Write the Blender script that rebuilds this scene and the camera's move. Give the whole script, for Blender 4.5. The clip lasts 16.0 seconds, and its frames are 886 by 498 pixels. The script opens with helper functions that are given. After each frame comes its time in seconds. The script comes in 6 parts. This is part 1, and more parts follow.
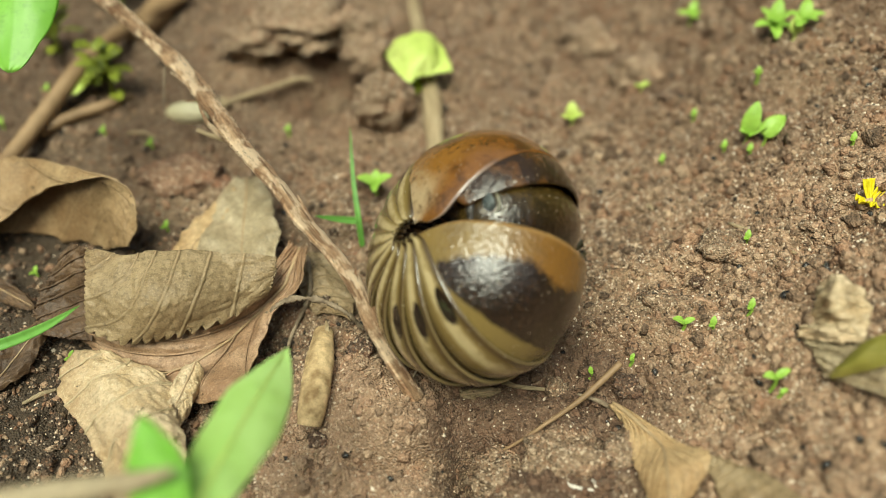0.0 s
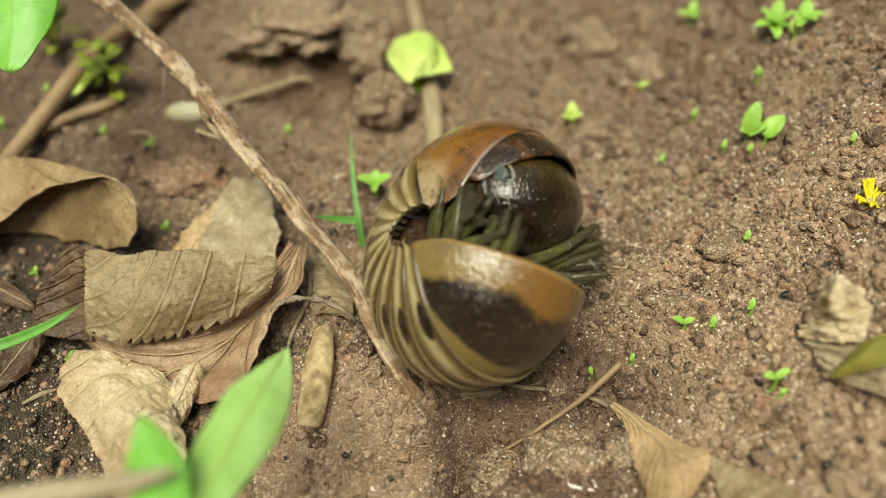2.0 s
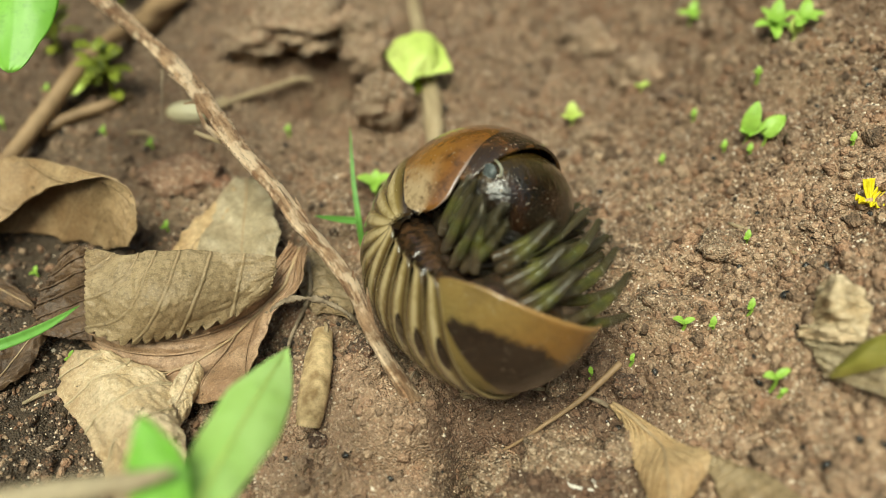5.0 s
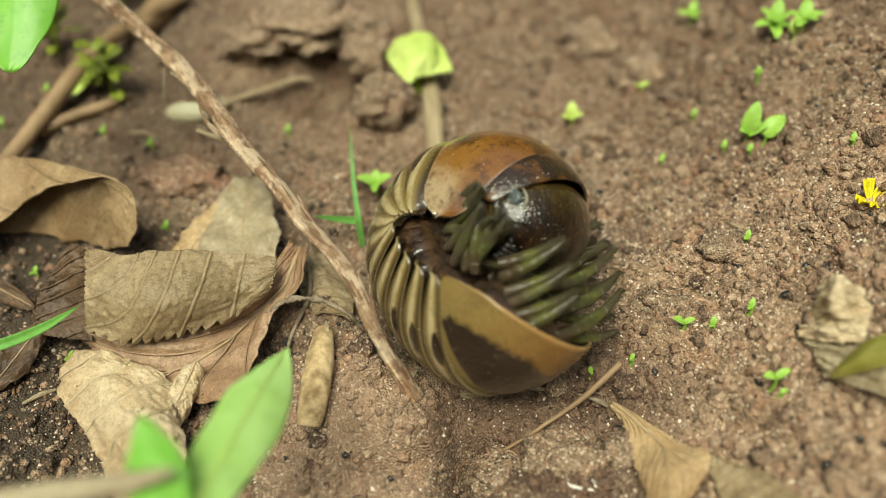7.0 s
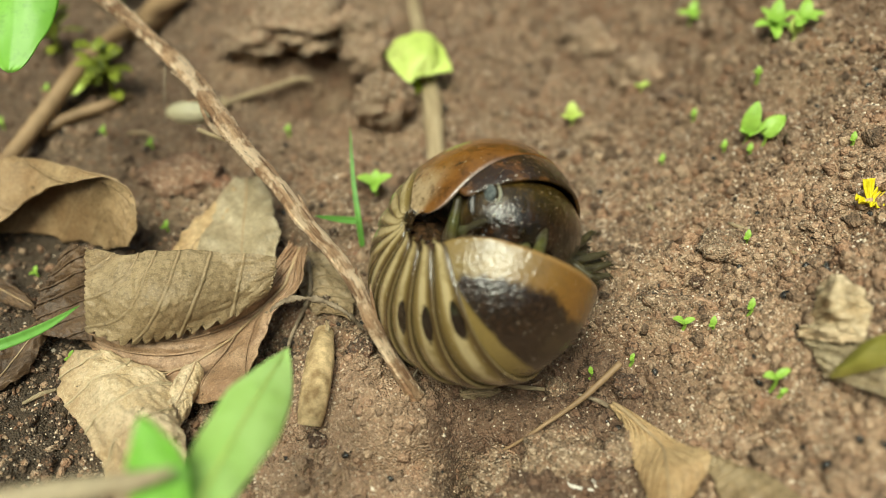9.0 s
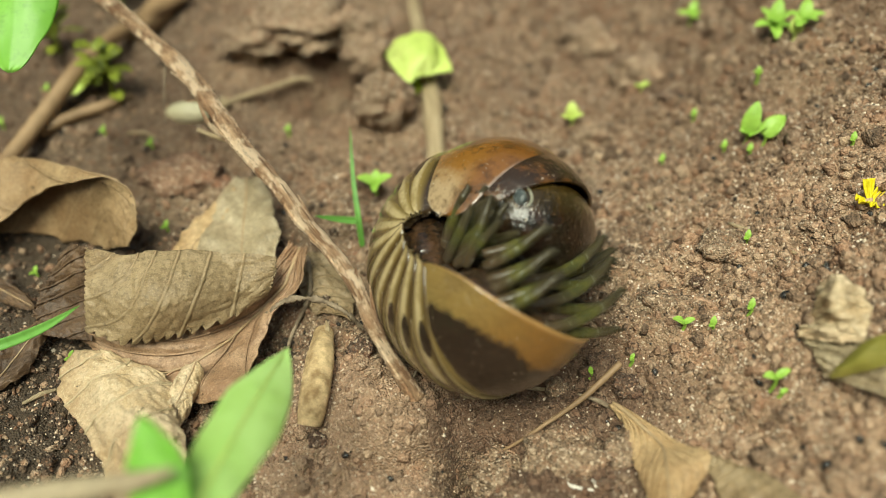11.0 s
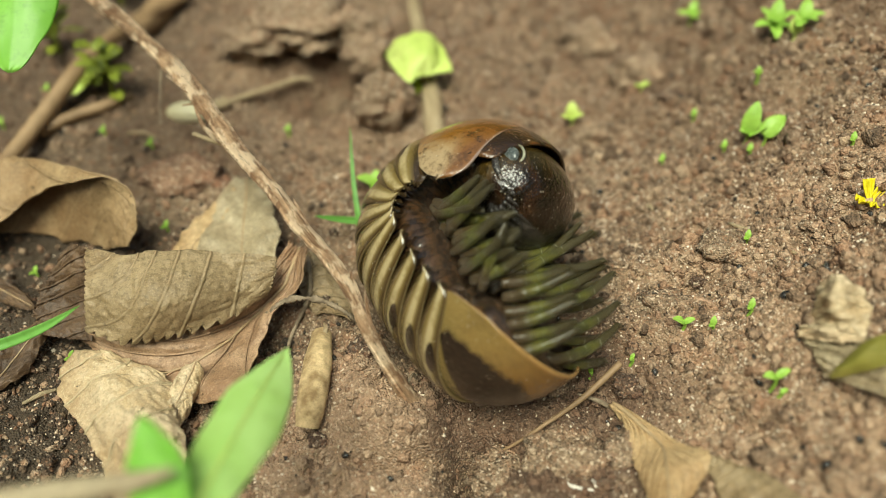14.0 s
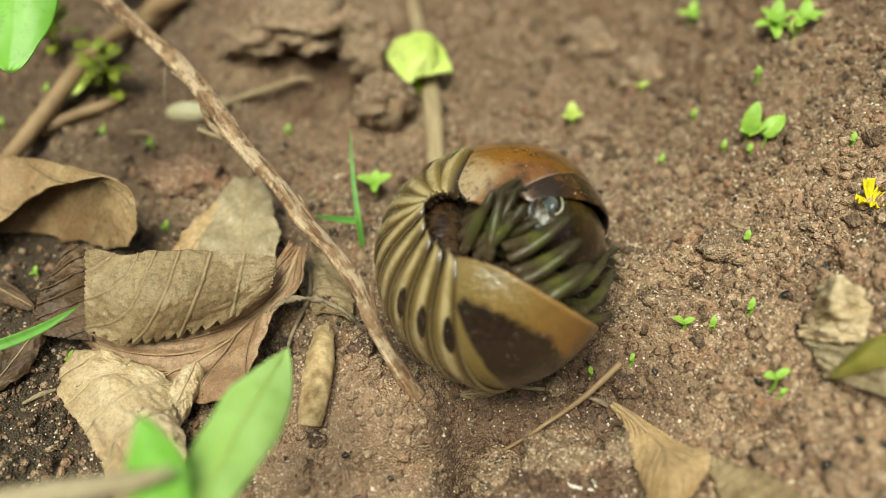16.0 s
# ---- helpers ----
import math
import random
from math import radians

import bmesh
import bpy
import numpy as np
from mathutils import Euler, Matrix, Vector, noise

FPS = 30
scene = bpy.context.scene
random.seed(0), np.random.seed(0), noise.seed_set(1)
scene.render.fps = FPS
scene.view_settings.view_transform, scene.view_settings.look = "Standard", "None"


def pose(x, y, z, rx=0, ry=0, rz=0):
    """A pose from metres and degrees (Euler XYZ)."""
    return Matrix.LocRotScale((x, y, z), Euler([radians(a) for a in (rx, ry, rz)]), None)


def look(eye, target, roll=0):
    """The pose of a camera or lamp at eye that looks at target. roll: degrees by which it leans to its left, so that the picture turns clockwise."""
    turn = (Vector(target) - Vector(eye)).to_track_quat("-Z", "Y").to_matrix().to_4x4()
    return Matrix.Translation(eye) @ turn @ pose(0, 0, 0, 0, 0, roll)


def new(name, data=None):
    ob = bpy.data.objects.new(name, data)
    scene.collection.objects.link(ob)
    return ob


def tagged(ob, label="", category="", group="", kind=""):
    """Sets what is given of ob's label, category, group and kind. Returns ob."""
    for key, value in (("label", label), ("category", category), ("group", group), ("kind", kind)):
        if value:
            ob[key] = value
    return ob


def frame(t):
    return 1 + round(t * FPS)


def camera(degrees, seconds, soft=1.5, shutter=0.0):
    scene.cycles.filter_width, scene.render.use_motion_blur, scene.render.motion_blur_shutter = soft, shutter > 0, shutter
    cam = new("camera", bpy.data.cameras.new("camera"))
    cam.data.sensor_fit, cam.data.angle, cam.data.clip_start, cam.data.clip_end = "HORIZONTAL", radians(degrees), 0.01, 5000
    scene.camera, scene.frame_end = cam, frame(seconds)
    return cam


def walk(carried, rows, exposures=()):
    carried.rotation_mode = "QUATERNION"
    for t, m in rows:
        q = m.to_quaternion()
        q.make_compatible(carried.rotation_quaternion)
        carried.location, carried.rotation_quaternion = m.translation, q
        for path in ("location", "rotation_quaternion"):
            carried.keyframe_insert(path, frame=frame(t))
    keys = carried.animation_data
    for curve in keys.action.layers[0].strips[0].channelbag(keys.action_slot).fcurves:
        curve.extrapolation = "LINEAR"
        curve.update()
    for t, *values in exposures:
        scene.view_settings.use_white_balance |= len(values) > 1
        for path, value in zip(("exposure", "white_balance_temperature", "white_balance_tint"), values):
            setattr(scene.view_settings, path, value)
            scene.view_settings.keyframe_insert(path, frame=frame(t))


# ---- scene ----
cam = camera(58, 16.0, soft=0.5)
cam.data.dof.use_dof = True
cam.data.dof.focus_distance = 0.096
cam.data.dof.aperture_fstop = 11.5
EYE = pose(-0.00387, -0.06586, 0.07916, 45, 0, 0)
walk(cam, [(0, EYE), (16, EYE)], exposures=[(0, 1.16, 6600, -10), (16, 1.16, 6600, -10)])

# ---- light: a bright overcast sky, with a broad soft sun high behind the camera ----
world = bpy.data.worlds.new("overcast_sky")
scene.world = world
world.use_nodes = True
wn = world.node_tree
sky = wn.nodes.new("ShaderNodeTexSky")
sky.sky_type, sky.sun_disc = "NISHITA", False
sky.sun_elevation, sky.sun_rotation = radians(67), radians(204)
sky.air_density, sky.dust_density, sky.ozone_density = 1.0, 6.0, 1.0
wn.links.new(sky.outputs["Color"], wn.nodes["Background"].inputs["Color"])
wn.nodes["Background"].inputs["Strength"].default_value = 0.060
sun = new("sun", bpy.data.lights.new("sun", "SUN"))
sun.data.energy, sun.data.angle, sun.data.color = 1.95, radians(30), (1.0, 0.95, 0.87)
sun.matrix_world = look((-0.16, -0.36, 0.92), (0, 0, 0))


# ---- materials ----
def nodes(name):
    m = bpy.data.materials.new(name)
    m.use_nodes = True
    return m, m.node_tree, m.node_tree.nodes["Principled BSDF"]


def mix(nt, fac, a, b):
    n = nt.nodes.new("ShaderNodeMix")
    n.data_type = "RGBA"
    for socket, value in ((n.inputs[0], fac), (n.inputs[6], a), (n.inputs[7], b)):
        if isinstance(value, tuple):
            socket.default_value = (*value, 1)
        elif isinstance(value, (int, float)):
            socket.default_value = value
        else:
            nt.links.new(value, socket)
    return n.outputs[2]


def noise_of(nt, scale, detail=4, roughness=0.6, coord="Object", stretch=None):
    t = nt.nodes.new("ShaderNodeTexCoord")
    n = nt.nodes.new("ShaderNodeTexNoise")
    n.inputs["Scale"].default_value, n.inputs["Detail"].default_value, n.inputs["Roughness"].default_value = scale, detail, roughness
    if stretch:
        k = nt.nodes.new("ShaderNodeMapping")
        k.inputs["Scale"].default_value = stretch
        nt.links.new(t.outputs[coord], k.inputs["Vector"])
        nt.links.new(k.outputs["Vector"], n.inputs["Vector"])
    else:
        nt.links.new(t.outputs[coord], n.inputs["Vector"])
    return n.outputs["Fac"]


def ramp(nt, fac, low, high):
    n = nt.nodes.new("ShaderNodeMapRange")
    n.interpolation_type = "SMOOTHSTEP"
    n.inputs["From Min"].default_value, n.inputs["From Max"].default_value = low, high
    nt.links.new(fac, n.inputs["Value"])
    return n.outputs["Result"]


def math_of(nt, op, a, b=None):
    n = nt.nodes.new("ShaderNodeMath")
    n.operation = op
    for socket, value in zip(n.inputs, (a, b)):
        if value is None:
            continue
        if isinstance(value, (int, float)):
            socket.default_value = value
        else:
            nt.links.new(value, socket)
    return n.outputs[0]


def bump(nt, bsdf, height, strength, distance):
    n = nt.nodes.new("ShaderNodeBump")
    n.inputs["Strength"].default_value, n.inputs["Distance"].default_value = strength, distance
    nt.links.new(height, n.inputs["Height"])
    nt.links.new(n.outputs["Normal"], bsdf.inputs["Normal"])


def soil_material(name, dark, mid, pale, loose=False):
    m, nt, b = nodes(name)
    big, small, grit = noise_of(nt, 70, 4), noise_of(nt, 900, 5, 0.7), noise_of(nt, 2600, 2)
    c = mix(nt, ramp(nt, big, 0.36, 0.64), dark, mid)
    c = mix(nt, ramp(nt, small, 0.45, 0.72), c, pale)
    c = mix(nt, ramp(nt, grit, 0.66, 0.74), c, (0.52, 0.42, 0.31))
    c = mix(nt, ramp(nt, noise_of(nt, 420, 3), 0.62, 0.72), c, tuple(v * 0.45 for v in dark))
    dust = noise_of(nt, 6200, 2, 0.6)
    c = mix(nt, math_of(nt, "MULTIPLY", ramp(nt, dust, 0.46, 0.34), 0.6), c, tuple(v * 0.35 for v in dark))
    c = mix(nt, math_of(nt, "MULTIPLY", ramp(nt, dust, 0.60, 0.70), 0.5), c, tuple(min(0.7, v * 1.5) for v in pale))
    c = mix(nt, math_of(nt, "MULTIPLY", ramp(nt, noise_of(nt, 260, 3, 0.6), 0.52, 0.68), 0.55), c, (mid[0] * 1.10, mid[1] * 0.82, mid[2] * 0.72))
    cells = nt.nodes.new("ShaderNodeTexVoronoi")
    cells.inputs["Scale"].default_value = 3600
    nt.links.new(nt.nodes.new("ShaderNodeTexCoord").outputs["Object"], cells.inputs["Vector"])
    tone = nt.nodes.new("ShaderNodeSeparateColor")
    nt.links.new(cells.outputs["Color"], tone.inputs["Color"])
    c = mix(nt, math_of(nt, "MULTIPLY", ramp(nt, tone.outputs["Red"], 0.84, 0.98), 0.75), c, (0.64, 0.50, 0.36))
    c = mix(nt, math_of(nt, "MULTIPLY", ramp(nt, tone.outputs["Red"], 0.32, 0.02), 0.60), c, tuple(v * 0.4 for v in dark))
    c = mix(nt, math_of(nt, "MULTIPLY", ramp(nt, tone.outputs["Green"], 0.70, 0.95), 0.45), c, (0.300, 0.150, 0.082))
    if loose:
        c = mix(nt, ramp(nt, noise_of(nt, 1700, 2), 0.66, 0.72), c, (0.66, 0.53, 0.39))
        isle = nt.nodes.new("ShaderNodeNewGeometry").outputs["Random Per Island"]
        c = mix(nt, math_of(nt, "MULTIPLY", ramp(nt, isle, 0.72, 1.0), 0.85), c, (0.52, 0.37, 0.24))
        c = mix(nt, math_of(nt, "MULTIPLY", ramp(nt, math_of(nt, "FRACT", math_of(nt, "MULTIPLY", isle, 7.3)), 0.60, 0.72), 0.6), c, (0.260, 0.125, 0.066))
        c = mix(nt, math_of(nt, "MULTIPLY", ramp(nt, isle, 0.45, 0.05), 0.85), c, tuple(v * 0.42 for v in dark))
    if name in ("brown_soil", "crumbly_soil"):
        east = nt.nodes.new("ShaderNodeSeparateXYZ")
        nt.links.new(nt.nodes.new("ShaderNodeNewGeometry").outputs["Position"], east.inputs["Vector"])
        reach = nt.nodes.new("ShaderNodeVectorMath")
        reach.operation = "LENGTH"
        nt.links.new(nt.nodes.new("ShaderNodeNewGeometry").outputs["Position"], reach.inputs[0])
        patch = ramp(nt, reach.outputs["Value"], 0.32, 0.13)
        bank = ramp(nt, math_of(nt, "ADD", east.outputs["X"], math_of(nt, "MULTIPLY", math_of(nt, "SUBTRACT", noise_of(nt, 60, 3), 0.5), 0.04)), 0.010, 0.040)
        bank = math_of(nt, "MULTIPLY", math_of(nt, "MULTIPLY", bank, patch), ramp(nt, east.outputs["Y"], 0.040, 0.002))
        c = mix(nt, math_of(nt, "MULTIPLY", math_of(nt, "MULTIPLY", bank, ramp(nt, small, 0.35, 0.65)), 0.55), c, (0.48, 0.305, 0.190))
        # Ragged round patch of darker red-brown soil beside the nest.
        umber_dist = nt.nodes.new("ShaderNodeVectorMath")
        umber_dist.operation = "DISTANCE"
        nt.links.new(nt.nodes.new("ShaderNodeNewGeometry").outputs["Position"], umber_dist.inputs[0])
        umber_dist.inputs[1].default_value = (0.009, -0.0135, 0.0)
        umber = ramp(nt, math_of(nt, "ADD", umber_dist.outputs["Value"], math_of(nt, "MULTIPLY", math_of(nt, "SUBTRACT", noise_of(nt, 160, 3), 0.5), 0.016)), 0.0180, 0.0090)
        dry = nt.nodes.new("ShaderNodeVectorMath")
        dry.operation = "DISTANCE"
        nt.links.new(nt.nodes.new("ShaderNodeNewGeometry").outputs["Position"], dry.inputs[0])
        dry.inputs[1].default_value = (-0.015, -0.018, 0.0)
        sand = ramp(nt, math_of(nt, "ADD", dry.outputs["Value"], math_of(nt, "MULTIPLY", math_of(nt, "SUBTRACT", noise_of(nt, 190, 4), 0.5), 0.018)), 0.0150, 0.0070)
        c = mix(nt, math_of(nt, "MULTIPLY", sand, math_of(nt, "ADD", 0.15, math_of(nt, "MULTIPLY", small, 0.6))), c, (0.450, 0.295, 0.190))
        # Soil turns darker brown in patches with distance along Y.
        dark_back = math_of(nt, "MULTIPLY", ramp(nt, east.outputs["Y"], 0.012, 0.045), ramp(nt, noise_of(nt, 55, 4, 0.65), 0.34, 0.60))
        c = mix(nt, math_of(nt, "MULTIPLY", math_of(nt, "MULTIPLY", dark_back, patch), 0.55), c, (0.155, 0.088, 0.050))
        c = mix(nt, math_of(nt, "MULTIPLY", umber, 0.76), c, (0.105, 0.057, 0.034))
    nt.links.new(c, b.inputs["Base Color"])
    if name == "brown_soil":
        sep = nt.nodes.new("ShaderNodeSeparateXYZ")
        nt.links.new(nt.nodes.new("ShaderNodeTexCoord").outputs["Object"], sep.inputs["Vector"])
        # Dark humus on the litter side, with its shade painted into the colour.
        humus_shade = ramp(nt, math_of(nt, "ADD", sep.outputs["X"], math_of(nt, "MULTIPLY", math_of(nt, "SUBTRACT", noise_of(nt, 45, 3), 0.5), 0.05)), -0.021, -0.046)
        humus_shade = math_of(nt, "MULTIPLY", humus_shade, math_of(nt, "ADD", ramp(nt, sep.outputs["Y"], 0.030, 0.008), math_of(nt, "MULTIPLY", ramp(nt, sep.outputs["X"], -0.040, -0.062), 0.7)))
        c = mix(nt, math_of(nt, "MULTIPLY", math_of(nt, "MULTIPLY", humus_shade, patch), 0.80), c, (0.052, 0.034, 0.019))
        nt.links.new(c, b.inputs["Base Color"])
    gloss = math_of(nt, "MULTIPLY", ramp(nt, grit, 0.5, 0.75), 0.5)
    gloss = math_of(nt, "ADD", gloss, math_of(nt, "MULTIPLY", ramp(nt, tone.outputs["Blue"], 0.75, 0.95), 0.3))
    nt.links.new(math_of(nt, "MAXIMUM", math_of(nt, "SUBTRACT", 0.85, gloss), 0.2), b.inputs["Roughness"])
    grain = math_of(nt, "MULTIPLY", cells.outputs["Distance"], -0.9)
    bump(nt, b, math_of(nt, "ADD", math_of(nt, "ADD", math_of(nt, "MULTIPLY", small, 0.12), math_of(nt, "MULTIPLY", grit, 0.35)), grain), 1.0, 0.00032)
    return m


def plain_material(name, a, c, scale, rough_value=0.6, relief=0.3, depth=0.0002, stretch=None, coord="Object", through_light=0.0, coat=0.0):
    """Two colours blended by coarse and fine noise."""
    m, nt, b = nodes(name)
    coarse, fine = noise_of(nt, scale, 4, coord=coord, stretch=stretch), noise_of(nt, scale * 7, 4, 0.7, coord=coord, stretch=stretch)
    col = mix(nt, ramp(nt, coarse, 0.3, 0.7), a, c)
    col = mix(nt, math_of(nt, "MULTIPLY", ramp(nt, fine, 0.5, 0.8), 0.45), col, tuple(v * 0.45 for v in a))
    nt.links.new(col, b.inputs["Base Color"])
    b.inputs["Roughness"].default_value = rough_value
    b.inputs["Coat Weight"].default_value = coat
    b.inputs["Coat Roughness"].default_value = 0.2
    bump(nt, b, fine, relief, depth)
    if through_light:
        t = nt.nodes.new("ShaderNodeBsdfTranslucent")
        nt.links.new(col, t.inputs["Color"])
        k = nt.nodes.new("ShaderNodeMixShader")
        k.inputs[0].default_value = through_light
        nt.links.new(b.outputs[0], k.inputs[1])
        nt.links.new(t.outputs[0], k.inputs[2])
        nt.links.new(k.outputs[0], nt.nodes["Material Output"].inputs["Surface"])
    return m


def leaf_material(name, a, c, scale=160, veins=8, vein_tint=1.25, through_light=0.15, rough_value=0.5):
    """A dead leaf's blade: blotches, specks, fibres, a net of fine veins and side veins; U counts the side veins."""
    m, nt, b = nodes(name)
    coarse, fine, speck = noise_of(nt, scale, 5, 0.65), noise_of(nt, scale * 9, 4, 0.7), noise_of(nt, scale * 5, 2)
    grain = noise_of(nt, 4200, 3, 0.7)
    col = mix(nt, ramp(nt, coarse, 0.36, 0.64), a, c)
    col = mix(nt, math_of(nt, "MULTIPLY", ramp(nt, noise_of(nt, scale * 0.45, 3), 0.50, 0.70), 0.7), col, (a[0] * 0.72, a[1] * 0.60, a[2] * 0.50))
    col = mix(nt, math_of(nt, "MULTIPLY", ramp(nt, fine, 0.42, 0.75), 0.6), col, tuple(v * 0.42 for v in a))
    col = mix(nt, math_of(nt, "MULTIPLY", ramp(nt, grain, 0.54, 0.70), 0.55), col, tuple(v * 0.36 for v in a))
    col = mix(nt, math_of(nt, "MULTIPLY", ramp(nt, grain, 0.46, 0.34), 0.45), col, tuple(min(0.85, v * 1.35) for v in c))
    col = mix(nt, ramp(nt, speck, 0.69, 0.76), col, tuple(v * 0.25 for v in a))
    uv = nt.nodes.new("ShaderNodeUVMap")
    sep = nt.nodes.new("ShaderNodeSeparateXYZ")
    nt.links.new(uv.outputs["UV"], sep.inputs["Vector"])
    wave = math_of(nt, "ADD", sep.outputs["X"], math_of(nt, "MULTIPLY", math_of(nt, "SUBTRACT", coarse, 0.5), 0.25))
    near = math_of(nt, "ABSOLUTE", math_of(nt, "SUBTRACT", math_of(nt, "FRACT", math_of(nt, "ADD", wave, 0.5)), 0.5))
    line = ramp(nt, near, 0.045, 0.01)
    flank = ramp(nt, near, 0.16, 0.05)
    col = mix(nt, math_of(nt, "MULTIPLY", flank, 0.30), col, tuple(v * 0.6 for v in a))
    col = mix(nt, math_of(nt, "MULTIPLY", line, 0.25), col, tuple(min(0.8, v * vein_tint) for v in c))
    nt.links.new(col, b.inputs["Base Color"])
    b.inputs["Roughness"].default_value = rough_value
    t = nt.nodes.new("ShaderNodeTexCoord")
    net = nt.nodes.new("ShaderNodeTexVoronoi")
    net.feature = "DISTANCE_TO_EDGE"
    net.inputs["Scale"].default_value = 1500
    nt.links.new(t.outputs["Object"], net.inputs["Vector"])
    height = math_of(nt, "ADD", math_of(nt, "MULTIPLY", ramp(nt, net.outputs["Distance"], 0.0, 0.10), -0.16), math_of(nt, "ADD", fine, coarse))
    height = math_of(nt, "ADD", height, math_of(nt, "MULTIPLY", grain, 0.5))
    height = math_of(nt, "ADD", height, math_of(nt, "MULTIPLY", line, 0.4))
    bump(nt, b, height, 0.7, 0.00018)
    tr = nt.nodes.new("ShaderNodeBsdfTranslucent")
    nt.links.new(col, tr.inputs["Color"])
    k = nt.nodes.new("ShaderNodeMixShader")
    k.inputs[0].default_value = through_light
    nt.links.new(b.outputs[0], k.inputs[1])
    nt.links.new(tr.outputs[0], k.inputs[2])
    nt.links.new(k.outputs[0], nt.nodes["Material Output"].inputs["Surface"])
    return m


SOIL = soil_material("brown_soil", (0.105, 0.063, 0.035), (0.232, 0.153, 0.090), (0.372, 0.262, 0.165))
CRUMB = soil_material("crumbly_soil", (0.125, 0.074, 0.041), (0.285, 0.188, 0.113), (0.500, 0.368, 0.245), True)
CLOD = soil_material("dry_clod", (0.160, 0.098, 0.055), (0.310, 0.212, 0.132), (0.480, 0.355, 0.240))
DARK_SOIL = soil_material("damp_soil", (0.075, 0.042, 0.026), (0.135, 0.080, 0.050), (0.220, 0.140, 0.090))
HUMUS = soil_material("dark_humus", (0.030, 0.019, 0.011), (0.070, 0.044, 0.025), (0.140, 0.090, 0.055))
STONE = soil_material("reddish_stone", (0.160, 0.084, 0.047), (0.260, 0.147, 0.088), (0.350, 0.220, 0.138))
TAN_LEAF = leaf_material("tan_dry_leaf", (0.450, 0.285, 0.130), (0.620, 0.445, 0.245), through_light=0.20)
CURLED = leaf_material("thin_tan_leaf", (0.310, 0.196, 0.095), (0.470, 0.330, 0.180), through_light=0.18)
PALE_LEAF = leaf_material("pale_dry_leaf", (0.520, 0.370, 0.205), (0.720, 0.570, 0.380))
GREY_LEAF = leaf_material("grey_brown_dry_leaf", (0.265, 0.186, 0.095), (0.395, 0.292, 0.165))
BROWN_LEAF = leaf_material("brown_dry_leaf", (0.075, 0.042, 0.021), (0.165, 0.098, 0.052))
RED_LEAF = leaf_material("reddish_dry_leaf", (0.300, 0.178, 0.098), (0.480, 0.315, 0.190))
WHITE_LEAF = leaf_material("bleached_leaf", (0.330, 0.255, 0.150), (0.500, 0.405, 0.260))
VEIN = plain_material("leaf_vein", (0.30, 0.205, 0.110), (0.42, 0.30, 0.17), 300, 0.55)
GREEN = plain_material("fresh_green_leaf", (0.430, 0.660, 0.160), (0.580, 0.800, 0.300), 70, 0.42, 0.15, through_light=0.35)
DEEP_GREEN = plain_material("deep_green_leaf", (0.200, 0.460, 0.040), (0.300, 0.600, 0.090), 70, 0.42, 0.15, through_light=0.35)
SPROUT = plain_material("seedling_green", (0.300, 0.500, 0.060), (0.430, 0.640, 0.120), 300, 0.45, 0.15, through_light=0.3)
LIME = plain_material("lime_leaf", (0.520, 0.640, 0.130), (0.680, 0.760, 0.240), 120, 0.5, 0.2, through_light=0.3)
MOSSY = plain_material("yellow_green_leaf", (0.150, 0.190, 0.020), (0.300, 0.330, 0.035), 120, 0.5, 0.2, through_light=0.25)
GRASS = plain_material("grass_green", (0.110, 0.280, 0.040), (0.190, 0.410, 0.080), 200, 0.45, 0.15, through_light=0.25)
OLIVE = plain_material("olive_leaf", (0.210, 0.200, 0.030), (0.300, 0.250, 0.060), 140, 0.5, 0.2, through_light=0.2)
PETAL = plain_material("yellow_petal", (0.700, 0.560, 0.010), (0.840, 0.740, 0.030), 200, 0.5, 0.1, through_light=0.2)
BARK = plain_material("fibrous_bark", (0.185, 0.082, 0.034), (0.650, 0.420, 0.245), 1700, 0.6, 1.0, 0.0006, stretch=(0.17, 1, 1), coord="UV")
def weathered(m):
    """Cream patches where the bark is worn off, also standing in for its lit upper face, and dark cracks along it."""
    nt, b = m.node_tree, m.node_tree.nodes["Principled BSDF"]
    col = b.inputs["Base Color"].links[0].from_socket
    col = mix(nt, math_of(nt, "MULTIPLY", ramp(nt, noise_of(nt, 420, 4, 0.7, coord="UV", stretch=(0.5, 1, 1)), 0.45, 0.57), 0.9), col, (0.85, 0.65, 0.44))
    col = mix(nt, math_of(nt, "MULTIPLY", ramp(nt, noise_of(nt, 2600, 3, 0.7, coord="UV", stretch=(0.10, 1, 1)), 0.60, 0.68), 0.9), col, (0.115, 0.058, 0.026))
    nt.links.new(col, b.inputs["Base Color"])


weathered(BARK)
STRAW = plain_material("dry_straw", (0.330, 0.240, 0.130), (0.500, 0.390, 0.240), 1800, 0.6, 0.8, 0.0004, stretch=(0.08, 1, 1), coord="UV")
STEM = plain_material("brown_stem", (0.185, 0.113, 0.054), (0.300, 0.195, 0.102), 130, 0.6, 0.5)
ROOT = plain_material("grey_root", (0.100, 0.070, 0.042), (0.270, 0.205, 0.135), 700, 0.7, 0.6)
WHITE_ROOT = plain_material("white_root", (0.56, 0.50, 0.42), (0.70, 0.65, 0.56), 400, 0.6)
CRUST = plain_material("crusted_stick", (0.260, 0.160, 0.066), (0.740, 0.550, 0.300), 520, 0.55, 0.9, 0.0003)
BULB = plain_material("cream_husk", (0.560, 0.500, 0.300), (0.720, 0.660, 0.450), 150, 0.5, 0.3)


